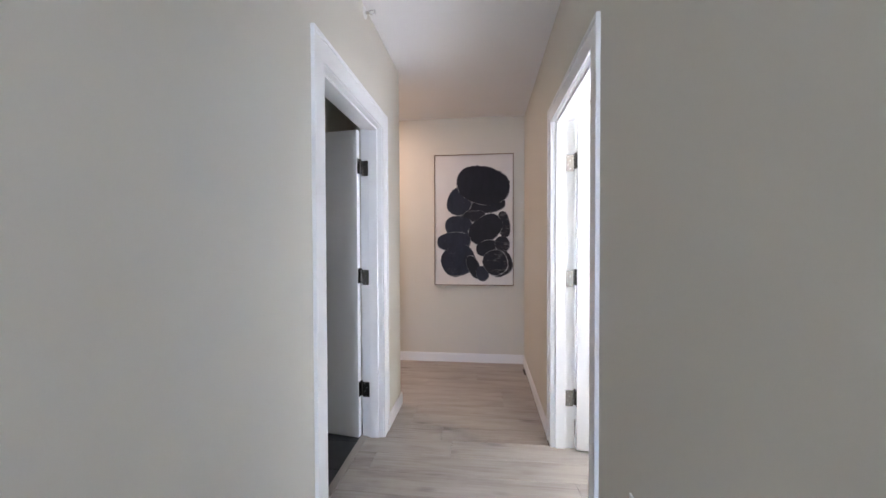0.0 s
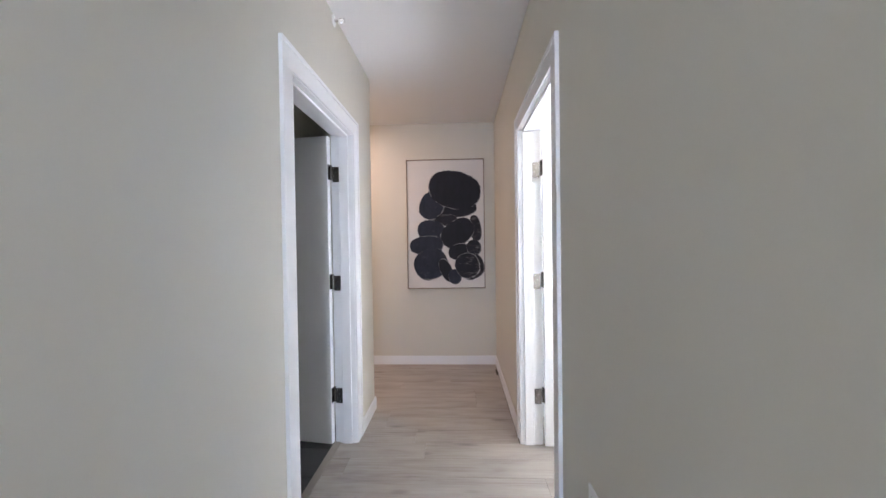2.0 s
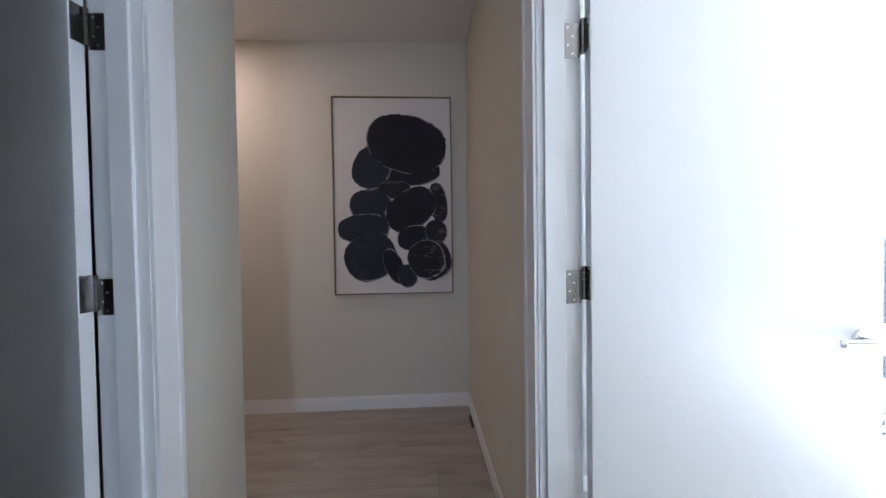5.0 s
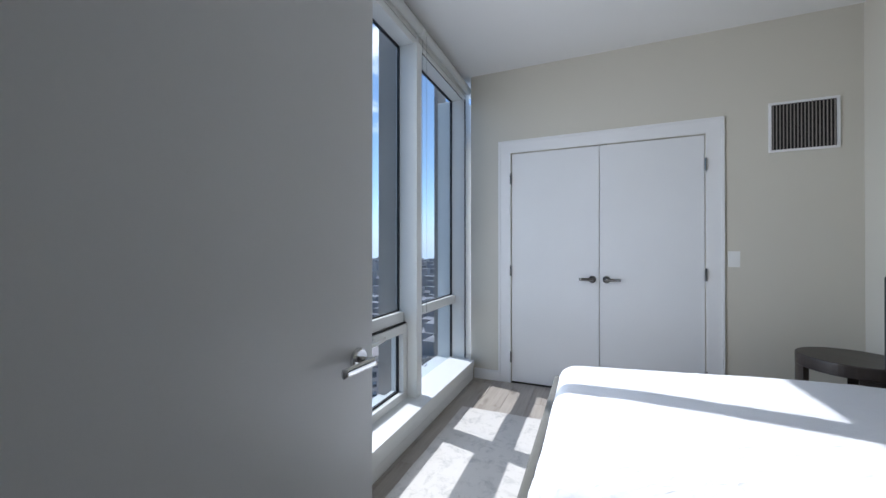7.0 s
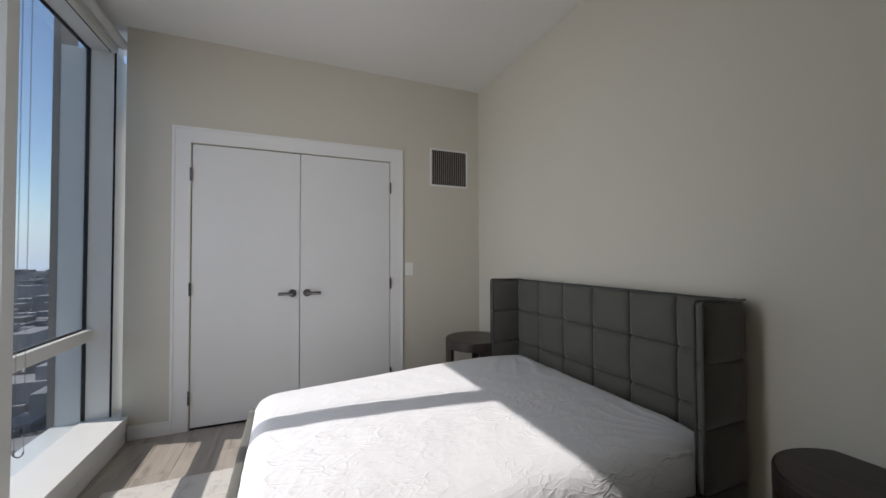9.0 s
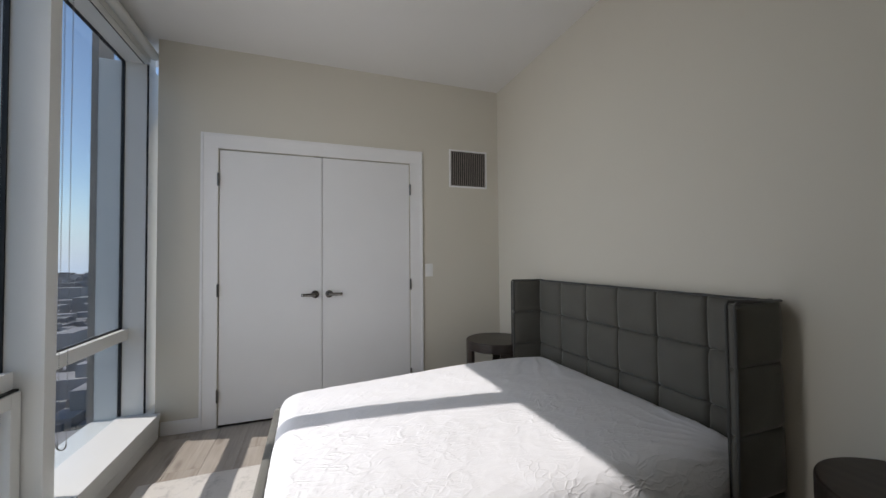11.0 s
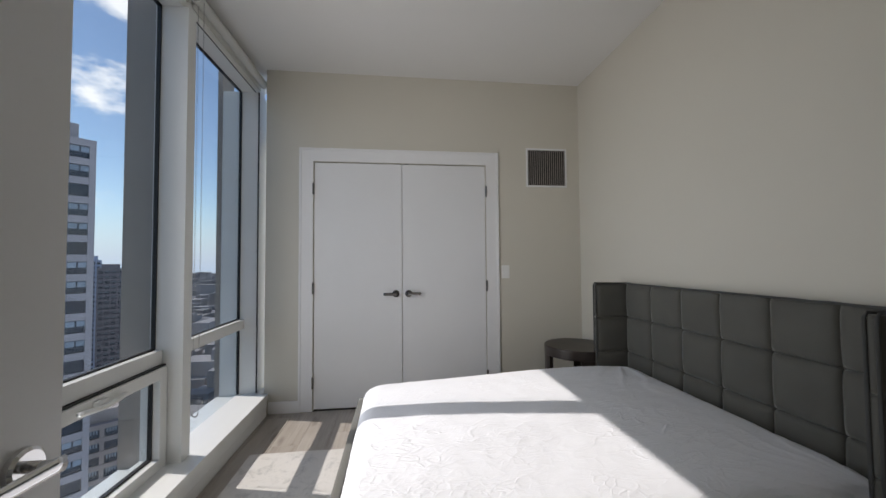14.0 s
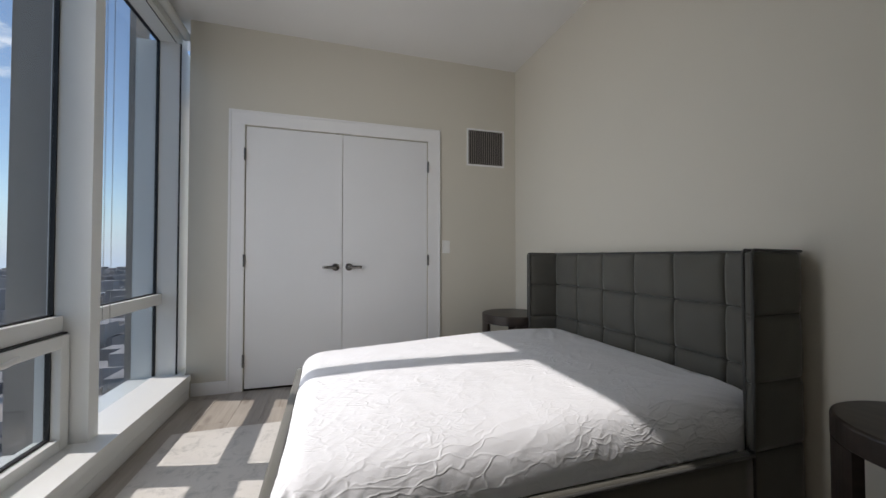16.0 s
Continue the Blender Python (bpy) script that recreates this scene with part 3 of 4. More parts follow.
def lever(door, at, out, along, material, length=0.125, label="polished chrome lever handle"):
    """A round rose with a flat lever. out: unit normal of the leaf; along: the way that the lever points."""
    at, out, along = Vector(at), Vector(out), Vector(along)
    up = Vector((0, 0, 1))
    bm = bmesh.new()
    cyl(bm, at, at + out * 0.008, 0.031, 0.030, 32)
    cyl(bm, at + out * 0.008, at + out * 0.012, 0.030, 0.025, 32)
    rose = part("handle_rose", bm, material, door, label, smooth=False)
    bm = bmesh.new()
    cyl(bm, at + out * 0.012, at + out * 0.05, 0.009, 0.009, 16)
    grip = []
    for k in range(9):
        s = k / 8
        grip.append((at + out * (0.052 - 0.004 * s) + along * (-0.012 + length * s), 0.0135 - 0.0015 * s))
    rings = []
    for c, hgt in grip:
        ring = []
        for a in range(12):
            an = 2 * math.pi * a / 12
            ring.append(bm.verts.new(c + up * (hgt * math.cos(an)) + out * (0.0055 * math.sin(an))))
        rings.append(ring)
    for a, b in zip(rings, rings[1:]):
        for k in range(12):
            bm.faces.new((a[k], a[(k + 1) % 12], b[(k + 1) % 12], b[k]))
    bm.faces.new(rings[0][::-1])
    bm.faces.new(rings[-1])
    part("handle_lever", bm, material, rose, smooth=True)
    return rose


def leaf_door(name, pin, angle, width, height, mirror, label, hinge_metal, handle_side):
    """A slab on three hinges. In its own space the leaf runs along +x from the pin, its visible face at y = 0."""
    d = thing(name, label, "door", at=(pin[0], pin[1], 0.012))
    d.rotation_euler = (0, 0, radians(angle))
    s = -1 if mirror else 1
    bm = bmesh.new()
    ya, yb = sorted((-0.02 * s, 0.02 * s))
    box(bm, 0.006, width, ya, yb, 0, height, bevel=0.002)
    part("leaf", bm, DOORP, d)
    for hz in HINGE_Z:
        bm = bmesh.new()
        for k in range(5):
            cyl(bm, (0.0, 0.018 * s, hz - 0.05 + 0.0202 * k), (0.0, 0.018 * s, hz - 0.0315 + 0.0202 * k), 0.0075, n=12)
        h = part("hinge", bm, hinge_metal, d, "satin nickel butt hinge")
        bm = bmesh.new()
        box(bm, 0.0028, 0.0058, -0.019, 0.017, hz - 0.05, hz + 0.05)
        part("hinge_plate", bm, hinge_metal, h)
    if handle_side:
        lever(d, (width - 0.065, -0.02 * s * handle_side, 0.902), (0, -s * handle_side, 0), (-1, 0, 0), CHROME)
        bm = bmesh.new()
        box(bm, width, width + 0.0015, -0.011, 0.011, 0.835, 0.945)
        part("latch_plate", bm, STEEL, d)
    return d


leaf_door("bedroom_door", (0.292, 1.968), -2.6, 0.862, 2.035, False,
          "white flush bedroom door standing open with a chrome lever", STEEL, 1)
leaf_door("bathroom_door", (-1.092, 1.968), 171.5, 0.862, 2.035, True,
          "white flush bathroom door standing open in the dark", STEEL, 0)


def jamb_hinge(name, x0, x1, y, zs):
    for z in zs:
        bm = bmesh.new()
        box(bm, x0, x1, y - 0.003, y - 0.0005, z - 0.05, z + 0.05)
        h = part(name, bm, STEEL)
        tagged(h, "satin nickel hinge leaf screwed to the white jamb", "hinge", "hinges of the doors")
        for k, (sx, sz) in enumerate(((0.25, 0.038), (0.55, 0.012), (0.25, -0.013), (0.55, -0.038))):
            bm = bmesh.new()
            cyl(bm, (x0 + (x1 - x0) * sx, y - 0.003, z + sz), (x0 + (x1 - x0) * sx, y - 0.0045, z + sz), 0.0042, 0.0032, 10)
            part("screw", bm, CHROME, h)


jamb_hinge("hinge_leaf", 0.238, 0.283, DY1, HINGE_Z)
jamb_hinge("hinge_leaf", -1.083, -1.038, DY1, HINGE_Z)


def closet_door(name, y_hinge, y_free):
    s = 1 if y_free > y_hinge else -1
    d = thing(name, "white flush closet door, closed, with a nickel lever", "door", "pair of closet doors", at=(BX1 + 0.022, y_hinge, 0.014))
    w = abs(y_free - y_hinge)
    bm = bmesh.new()
    a, b = sorted((s * 0.0045, s * (w - 0.0022)))
    box(bm, -0.02, 0.018, a, b, 0, CZ - 0.02, bevel=0.002)
    part("leaf", bm, DOORP, d)
    for hz in (0.22, 1.0, CZ - 0.25):
        bm = bmesh.new()
        cyl(bm, (-0.041, 0, hz - 0.045), (-0.041, 0, hz + 0.045), 0.008, n=12)
        cyl(bm, (-0.041, 0, hz + 0.045), (-0.041, 0, hz + 0.052), 0.0085, 0.005, n=12)
        box(bm, -0.041, -0.02, -0.0015, 0.0015, hz - 0.045, hz + 0.045)
        part("hinge", bm, STEEL, d, "satin nickel hinge barrel")
    lever(d, (-0.02, s * (w - 0.055), 0.945), (-1, 0, 0), (0, -s, 0), STEEL, 0.115, "satin nickel lever handle")
    bm = bmesh.new()
    a, b = sorted((s * (w - 0.06), s * (w - 0.012)))
    box(bm, -0.014, 0.014, a, b, CZ - 0.02, CZ - 0.0135)
    part("ball_catch", bm, GASKET, d)
    return d


mid = (CY0 + CY1) / 2
closet_door("closet_door", CY1, mid)
closet_door("closet_door", CY0, mid)


# ---- window wall ----
def window_unit(name, xa, xb, operable):
    w = thing(name, "tall fixed window with a low transom in a white aluminium frame" if not operable else
              "tall window over a low hinged vent in a white aluminium frame", "window", "window bays")
    w["kind"] = "structure"
    tz0, tz1 = 0.699, 0.773
    bm = bmesh.new()
    box(bm, xa, xb, GY - 0.045, GY + 0.025, tz0, tz1, bevel=0.003)
    part("transom", bm, WINF, w)
    bm = bmesh.new()
    box(bm, xa, xb, GY + 0.02, GY + 0.16, WZ0 - 0.06, WZ0 - 0.005, bevel=0.003)
    part("outer_sill", bm, WINF, w)

    def pane(x0, x1, z0, z1, y):
        g = 0.008
        bm = bmesh.new()
        for b in ((x0, x0 + g, z0, z1), (x1 - g, x1, z0, z1), (x0 + g, x1 - g, z0, z0 + g), (x0 + g, x1 - g, z1 - g, z1)):
            box(bm, b[0], b[1], y - 0.010, y + 0.010, b[2], b[3])
        part("gasket", bm, GASKET, w, "black rubber glazing gasket")
        bm = bmesh.new()
        box(bm, x0 + 0.004, x1 - 0.004, y - 0.003, y + 0.003, z0 + 0.004, z1 - 0.004)
        p = part("pane", bm, GLASS, w, "clear glass pane")
        p.visible_shadow = False

    pane(xa, xb, tz1, WZ1, GY)
    if operable:
        f, y = 0.062, GY - 0.075
        bm = bmesh.new()
        for b in ((xa + 0.006, xa + f, WZ0 + 0.006, tz0 - 0.008), (xb - f, xb - 0.006, WZ0 + 0.006, tz0 - 0.008),
                  (xa + f, xb - f, WZ0 + 0.006, WZ0 + f), (xa + f, xb - f, tz0 - f - 0.004, tz0 - 0.008)):
            box(bm, b[0], b[1], y, GY + 0.02, b[2], b[3], bevel=0.003)
        sash = part("vent_sash", bm, WINF, w, "white hinged vent sash")
        bm = bmesh.new()
        for b in ((xa, xa + 0.006, WZ0, tz0), (xb - 0.006, xb, WZ0, tz0), (xa, xb, WZ0, WZ0 + 0.006), (xa, xb, tz0 - 0.008, tz0)):
            box(bm, b[0], b[1], y + 0.012, GY, b[2], b[3])
        part("sash_gap", bm, GASKET, w)
        pane(xa + f, xb - f, WZ0 + f, tz0 - f - 0.004, GY - 0.03)
        bm = bmesh.new()
        xm = (xa + xb) / 2 + 0.02
        pts = [(xm - 0.12 + 0.24 * k / 12, y - 0.022 - 0.012 * math.sin(math.pi * k / 12), tz0 - 0.035 - 0.012 * math.sin(math.pi * k / 14)) for k in range(13)]
        tube(bm, pts, 0.011, 10)
        box(bm, xm - 0.03, xm + 0.03, y - 0.022, y, tz0 - 0.05, tz0 - 0.022, bevel=0.004)
        part("vent_handle", bm, PLASTIC, sash, "white curved vent handle", smooth=True)
    else:
        pane(xa, xb, WZ0, tz0, GY)
    return w


window_unit("window_1", W1A, W1B, True)
window_unit("window_2", W2A, W2B, False)


def mullion(name, x0, x1):
    m = thing(name, "white aluminium mullion between two windows", "mullion", "window mullions", at=(0, 0, 0))
    m["kind"] = "structure"
    bm = bmesh.new()
    box(bm, x0, x1, FY, GY + 0.02, WZ0 - 0.004, WZ1 + 0.001, bevel=0.002)
    part("inner_frame", bm, WINF, m)
    bm = bmesh.new()
    box(bm, x0 + 0.004, x1 - 0.004, GY + 0.02, 2.787, 0.0, WZ1 + 0.9, bevel=0.003)
    part("outer_fin", bm, FINM, m, "grey outer fin of the mullion")


mullion("mullion", W1B, W2A)
mullion("mullion", W1A - 0.079, W1A)
structure(solid("outer_jamb", FINM, (W2B + 0.002, BX1 + 0.2, 2.762, 2.80, 0, BZ)), "grey outer edge of the window wall", "trim")
structure(solid("frame_seam", GASKET, (W2B, W2B + 0.003, FY - 0.001, FY + 0.01, WZ0, WZ1),
                (W2A, W2B, FY + 0.028, FY + 0.0325, WZ1 - 0.001, WZ1 + 0.004)), "thin dark seam round the window frame", "trim")
sill = structure(solid("window_sill", WINF, (BX0, BX1 - 0.035, 2.375, GY + 0.01, 0.128, 0.175), (BX1 - 0.035, BX1 + 0.2, BY1 + 0.004, GY + 0.01, 0.128, 0.175),
                       (BX0, BX1 - 0.04, 2.382, FY + 0.001, 0.072, 0.125), (BX0, BX1 - 0.04, 2.385, FY + 0.001, 0, 0.068), bevel=0.003),
                 "low white window sill along the glazing", "window sill")


def roller(name, x0, x1, chain):
    r = thing(name, "white roller shade rolled up under the ceiling", "roller shade", "roller shades")
    zc, yc, rad = 2.765, 2.475, 0.031
    bm = bmesh.new()
    cyl(bm, (x0, yc, zc), (x1, yc, zc), rad, n=28)
    part("fabric_roll", bm, BLIND, r, smooth=False)
    bm = bmesh.new()
    box(bm, x0 + 0.01, x1 - 0.01, yc + rad - 0.012, yc + rad - 0.004, zc - 0.062, zc, bevel=0.003)
    part("hem_bar", bm, BLIND, r)
    for xe in (x0 - 0.008, x1):
        bm = bmesh.new()
        cyl(bm, (xe, yc, zc), (xe + 0.008, yc, zc), rad + 0.003, n=28)
        box(bm, xe + 0.001, xe + 0.007, yc, FY + 0.03, zc - 0.02, zc + 0.05, bevel=0.001)
        part("bracket", bm, PLASTIC, r, "white end bracket")
    if chain:
        xc = x0 + 0.03
        for dy in (-0.028, 0.006):
            bm = bmesh.new()
            for k in range(225):
                z = zc - 0.02 - k * 0.0105
                bmesh.ops.create_icosphere(bm, subdivisions=1, radius=0.0032, matrix=Matrix.Translation((xc + (0.006 if dy > 0 else 0), yc + dy, z)))
            c = part("bead_chain", bm, CHAIN, r, "looped bead chain")
        bm = bmesh.new()
        tube(bm, [(xc, yc - 0.011 - 0.017 * math.cos(math.pi * k / 10), zc - 2.375 - 0.02 * math.sin(math.pi * k / 10)) for k in range(11)], 0.003, 8)
        part("chain_loop", bm, CHAIN, r)
    return r


roller("roller_shade", 2.630, 3.69, True)
roller("roller_shade", 1.45, 2.605, False)


# ---- painting ----
art = thing("framed_painting", "tall abstract painting of stacked dark stones in a thin wooden frame", "painting", at=(-0.385, END, 1.545))
AW, AH = 0.84, 1.40
bm = bmesh.new()
box(bm, -AW / 2 + 0.004, AW / 2 - 0.004, -0.032, -0.006, -AH / 2 + 0.004, AH / 2 - 0.004, bevel=0.002)
canvas = part("canvas", bm, CANVAS, art)
for nm, b in (("frame_side", (-AW / 2 - 0.0045, -AW / 2, -AH / 2 - 0.0045, AH / 2 + 0.0045)), ("frame_side", (AW / 2, AW / 2 + 0.0045, -AH / 2 - 0.0045, AH / 2 + 0.0045)),
              ("frame_top", (-AW / 2, AW / 2, AH / 2, AH / 2 + 0.0045)), ("frame_bottom", (-AW / 2, AW / 2, -AH / 2 - 0.0045, -AH / 2))):
    bm = bmesh.new()
    box(bm, b[0], b[1], -0.042, -0.001, b[2], b[3], bevel=0.001)
    part(nm, bm, OAKF, art, "thin pale oak frame strip")
bm = bmesh.new()
box(bm, -AW / 2, AW / 2, -0.006, -0.001, -AH / 2, AH / 2)
part("backing", bm, GASKET, art)

# stones: centre and half sizes in hundredths of the canvas width and height, tilt, paint
STONES = [
    (40, 41, 14.5, 9.5, 10, "g"), (66, 38, 24, 6.5, -4, "k"), (32, 35.5, 15.5, 11, 25, "b"), (62, 23.5, 33.5, 14.5, 14, "k"),
    (51, 46.8, 14, 4.6, 2, "g"), (88, 53.5, 7.5, 10, -8, "g"), (31, 54.8, 18, 7.8, 8, "b"), (65, 57, 23, 9.6, -36, "k"),
    (24.5, 66.3, 21.5, 7.2, -4, "b"), (30, 81, 22, 11.6, -22, "b"), (67, 71.5, 14, 6, -12, "k"), (86, 68.5, 9, 6, -6, "g"),
    (50, 86, 7.5, 9.4, -24, "k"), (61, 91, 8, 5.8, -10, "b"), (82, 83, 16.5, 10, -22, "g"), (77.5, 82.6, 15.2, 9.7, -26, "g"),
]


def stone(u, v, ru, rv, tilt, depth, seed, grow):
    bm = bmesh.new()
    a0 = radians(tilt)
    ring = []
    for k in range(56):
        a = 2 * math.pi * k / 56
        wob = 1 + 0.05 * noise.noise(Vector((math.cos(a) * 1.3, math.sin(a) * 1.3, seed * 3.7))) + 0.040 * noise.noise(Vector((math.cos(a) * 9, math.sin(a) * 10, seed)))
        ca = math.copysign(abs(math.cos(a)) ** 0.86, math.cos(a))
        sa = math.copysign(abs(math.sin(a)) ** 0.86, math.sin(a))
        px = (ru / 100 * AW + grow) * ca * wob
        pz = (rv / 100 * AH + grow) * sa * wob
        x = (u / 100 - 0.5) * AW + px * math.cos(a0) + pz * math.sin(a0)
        z = (0.5 - v / 100) * AH - px * math.sin(a0) + pz * math.cos(a0)
        ring.append((x, z))
    top = [bm.verts.new((x, -0.0325 - depth, z)) for x, z in ring]
    low = [bm.verts.new((x, -0.0315, z)) for x, z in ring]
    bm.faces.new(top)
    for k in range(56):
        bm.faces.new((top[k], low[k], low[(k + 1) % 56], top[(k + 1) % 56]))
    return bm


for i, (u, v, ru, rv, tilt, ink) in enumerate(STONES):
    part("brushed_rim", stone(u + 0.4, v + 0.15, ru, rv, tilt, 0.0006 + 0.00022 * i, i + 0.4, 0.003), INK_GREY, canvas, "dry brushed grey rim")
    part("painted_stone", stone(u, v, ru, rv, tilt, 0.0008 + 0.00022 * i, i, -0.0018),
         {"b": INK_BLUE, "k": INK_BLACK, "g": INK_STREAK}[ink], canvas, {"b": "slate blue painted stone", "k": "blue-black painted stone", "g": "streaked dark painted stone"}[ink])


# ---- bed ----
bed = thing("bed", "charcoal tufted velvet bed with a winged headboard", "bed", at=(0, 0, 0))
EX0, EX1 = 1.325, 2.882       # outer faces of the wings
HTOP = 1.068
WT = 0.038                    # thickness of the wings
WY = -0.045                   # their front edge


def cushion(name, x0, x1, y0, y1, z0, z1, axis, parent, bulge=0.018):
    """An upholstered square, swollen on its broad sides."""
    lo, hi = (x0, y0, z0), (x1, y1, z1)
    a, b = [k for k in range(3) if k != axis]

    def shape(p, n):
        s = (p[a] - lo[a]) / (hi[a] - lo[a])
        t = (p[b] - lo[b]) / (hi[b] - lo[b])
        f = (max(0.0, 16 * s * (1 - s) * t * (1 - t))) ** 0.45
        side = 1 if p[axis] > (lo[axis] + hi[axis]) / 2 else -1
        q = p.copy()
        q[axis] += side * bulge * (f - 0.35) + 0.0025 * noise.noise(p * 14)
        return q

    n = [11, 11, 11]
    n[axis] = 3
    bm = bmesh.new()
    soft_box(bm, x0, x1, y0, y1, z0, z1, 0.012, *n, shape=shape)
    return part(name, bm, VELVET, parent, smooth=True)


hb = solid("headboard_core", VELVET, (EX0 + 0.05, EX1 - 0.05, BY0 + 0.004, -0.29, 0.1, HTOP - 0.02), parent=bed, bevel=0.006)
rows_z = [0.10, 0.355, 0.595, 0.835, HTOP]
cols = 6
seams = [EX0 + WT] + [EX1 - WT - 0.2518 * k for k in range(cols - 1, -1, -1)]
for r in range(1, 4):
    for c in range(cols):
        cushion("headboard_cushion", seams[c] + 0.001, seams[c + 1] - 0.001, -0.315, -0.262, rows_z[r] + 0.001, rows_z[r + 1] - 0.001, 1, hb)
for xa, xb in ((EX0, EX0 + WT), (EX1 - WT, EX1)):
    wing = solid("wing_core", VELVET, (xa + 0.012, xb - 0.012, BY0 + 0.02, WY - 0.018, 0.03, HTOP - 0.01), parent=bed, bevel=0.006)
    for r in range(4):
        cushion("wing_cushion", xa, xb, BY0 + 0.02, WY, rows_z[r] - (0.07 if r == 0 else 0) + 0.001, rows_z[r + 1] - 0.001, 0, wing, 0.010)
    bm = bmesh.new()
    for xe in (xa + 0.004, xb - 0.004):
        tube(bm, [(xe, BY0 + 0.024, HTOP + 0.001), (xe, -0.16, HTOP + 0.003), (xe, WY - 0.01, HTOP + 0.005), (xe, WY, HTOP - 0.008), (xe, WY + 0.001, 0.6), (xe, WY, 0.04)], 0.0055, 8)
    part("wing_piping", bm, PIPING, bed, "dark piped seam", smooth=True)
bm = bmesh.new()
tube(bm, [(EX0 + WT + (EX1 - EX0 - 2 * WT) * k / 24, -0.268, HTOP + 0.001 + 0.003 * noise.noise(Vector((k * 0.9, 0, 0)))) for k in range(25)], 0.0055, 8)
part("headboard_piping", bm, PIPING, bed, "dark piped seam", smooth=True)
MX0, MX1, MY1 = 1.364, 2.800, 1.535
RAILZ = 0.355
for nm, b in (("side_rail", (EX0 + 0.008, EX0 + 0.055, WY - 0.004, MY1 + 0.03)), ("side_rail", (EX1 - 0.055, EX1 - 0.008, WY - 0.004, MY1 + 0.03))):
    bm = bmesh.new()
    soft_box(bm, b[0], b[1], b[2], b[3], 0.05, RAILZ, 0.012, 3, 30, 6, shape=lambda p, n: p + n * 0.002 * noise.noise(p * 9))
    rail = part(nm, bm, VELVET, bed, "upholstered charcoal side rail", smooth=True)
    bm = bmesh.new()
    tube(bm, [((b[0] if b[0] < 2 else b[1]), b[2] + (b[3] - b[2]) * k / 12, RAILZ - 0.008) for k in range(13)], 0.006, 8)
    part("rail_piping", bm, PIPING, rail, smooth=True)
bm = bmesh.new()
soft_box(bm, EX0 + 0.008, EX1 - 0.008, MY1 + 0.005, MY1 + 0.05, 0.05, RAILZ, 0.012, 30, 3, 6)
part("foot_rail", bm, VELVET, bed, "upholstered charcoal foot rail", smooth=True)
bm = bmesh.new()
box(bm, EX0 + 0.06, EX1 - 0.06, -0.25, MY1, 0.16, 0.22)
part("slat_base", bm, GASKET, bed)
for lx in (EX0 + 0.1, EX1 - 0.1):
    for ly in (0.1, MY1 - 0.06):
        bm = bmesh.new()
        cyl(bm, (lx, ly, 0.0), (lx, ly, 0.06), 0.02, 0.026, 14)
        part("leg", bm, GASKET, bed)


def sheet_shape(p, n):
    """A fitted sheet: a slightly domed top, drawn corners and many small creases."""
    x = (p.x - MX0) / (MX1 - MX0)
    y = (p.y + 0.25) / (MY1 + 0.25)
    q = p.copy()
    q.z -= 0.055 * max(0.0, min(1.0, (p.z - 0.23) / 0.25)) * max(0.0, min(1.0, (p.y - 0.25) / 1.2)) ** 1.2
    if p.z > 0.40:
        q.z += 0.030 * (max(0.0, 16 * x * (1 - x) * y * (1 - y)) ** 0.55) - 0.012
    # creases run along the bed, denser toward the near side
    near = max(0.0, 1.0 - x * 1.7)
    u = p.x * 7 + p.y * 3.2 + 1.4 * noise.noise(p * 2.3)
    v = p.y * 5 - p.x * 2.0
    c1 = 1 - abs(noise.noise(Vector((u * 2.2, v * 0.7, 2.0)))) * 2.6
    c2 = 1 - abs(noise.noise(Vector((u * 4.6, v * 2.4 + 4, 5.0)))) * 2.4
    c3 = noise.noise(p * 3.0)
    mask = max(0.0, noise.noise(p * 1.7 + Vector((3, 1, 0))) + 0.45)
    amp = 0.0012 + 0.0018 * near * max(0.0, 1 - abs(y - 0.62) * 2.0) * mask
    q += n * (amp * (max(0, c1) ** 3 + 0.7 * max(0, c2) ** 3) + 0.004 * c3)
    # the near edge is worn round
    if p.z > 0.34:
        q.z -= 0.034 * max(0.0, 1 - x / 0.13) ** 2
    q += n * 0.0022 * noise.noise(p * 11)
    # soft folds fan out from the head corners
    for cx, reach, fold, amp2 in ((MX1 - 0.04, 0.75, 15, 0.008), (MX0 + 0.04, 0.50, 24, 0.007)):
        r = math.hypot(p.x - cx, p.y + 0.16)
        if p.z > 0.36 and 0.05 < r < reach:
            a = math.atan2(p.y + 0.16, p.x - cx) + 0.35 * noise.noise(p * 3.1)
            q += n * amp2 * (1 - r / reach) * min(1.0, r * 6) * max(0.0, math.sin(a * fold)) ** 2
    # pleats where the sheet is pulled round the corners
    corner = max(0.0, 1 - math.hypot(min(x, 1 - x) * 1.4, min(abs(y), abs(1 - y)) * 1.75) / 0.22)
    if p.z < 0.52:
        q += n * 0.007 * corner * math.sin((p.x + p.y) * 110 + 3 * noise.noise(p * 8))
    if p.z < 0.34:
        q += n * 0.006 * noise.noise(Vector((p.x * 9, p.y * 9, 1)))
    return q


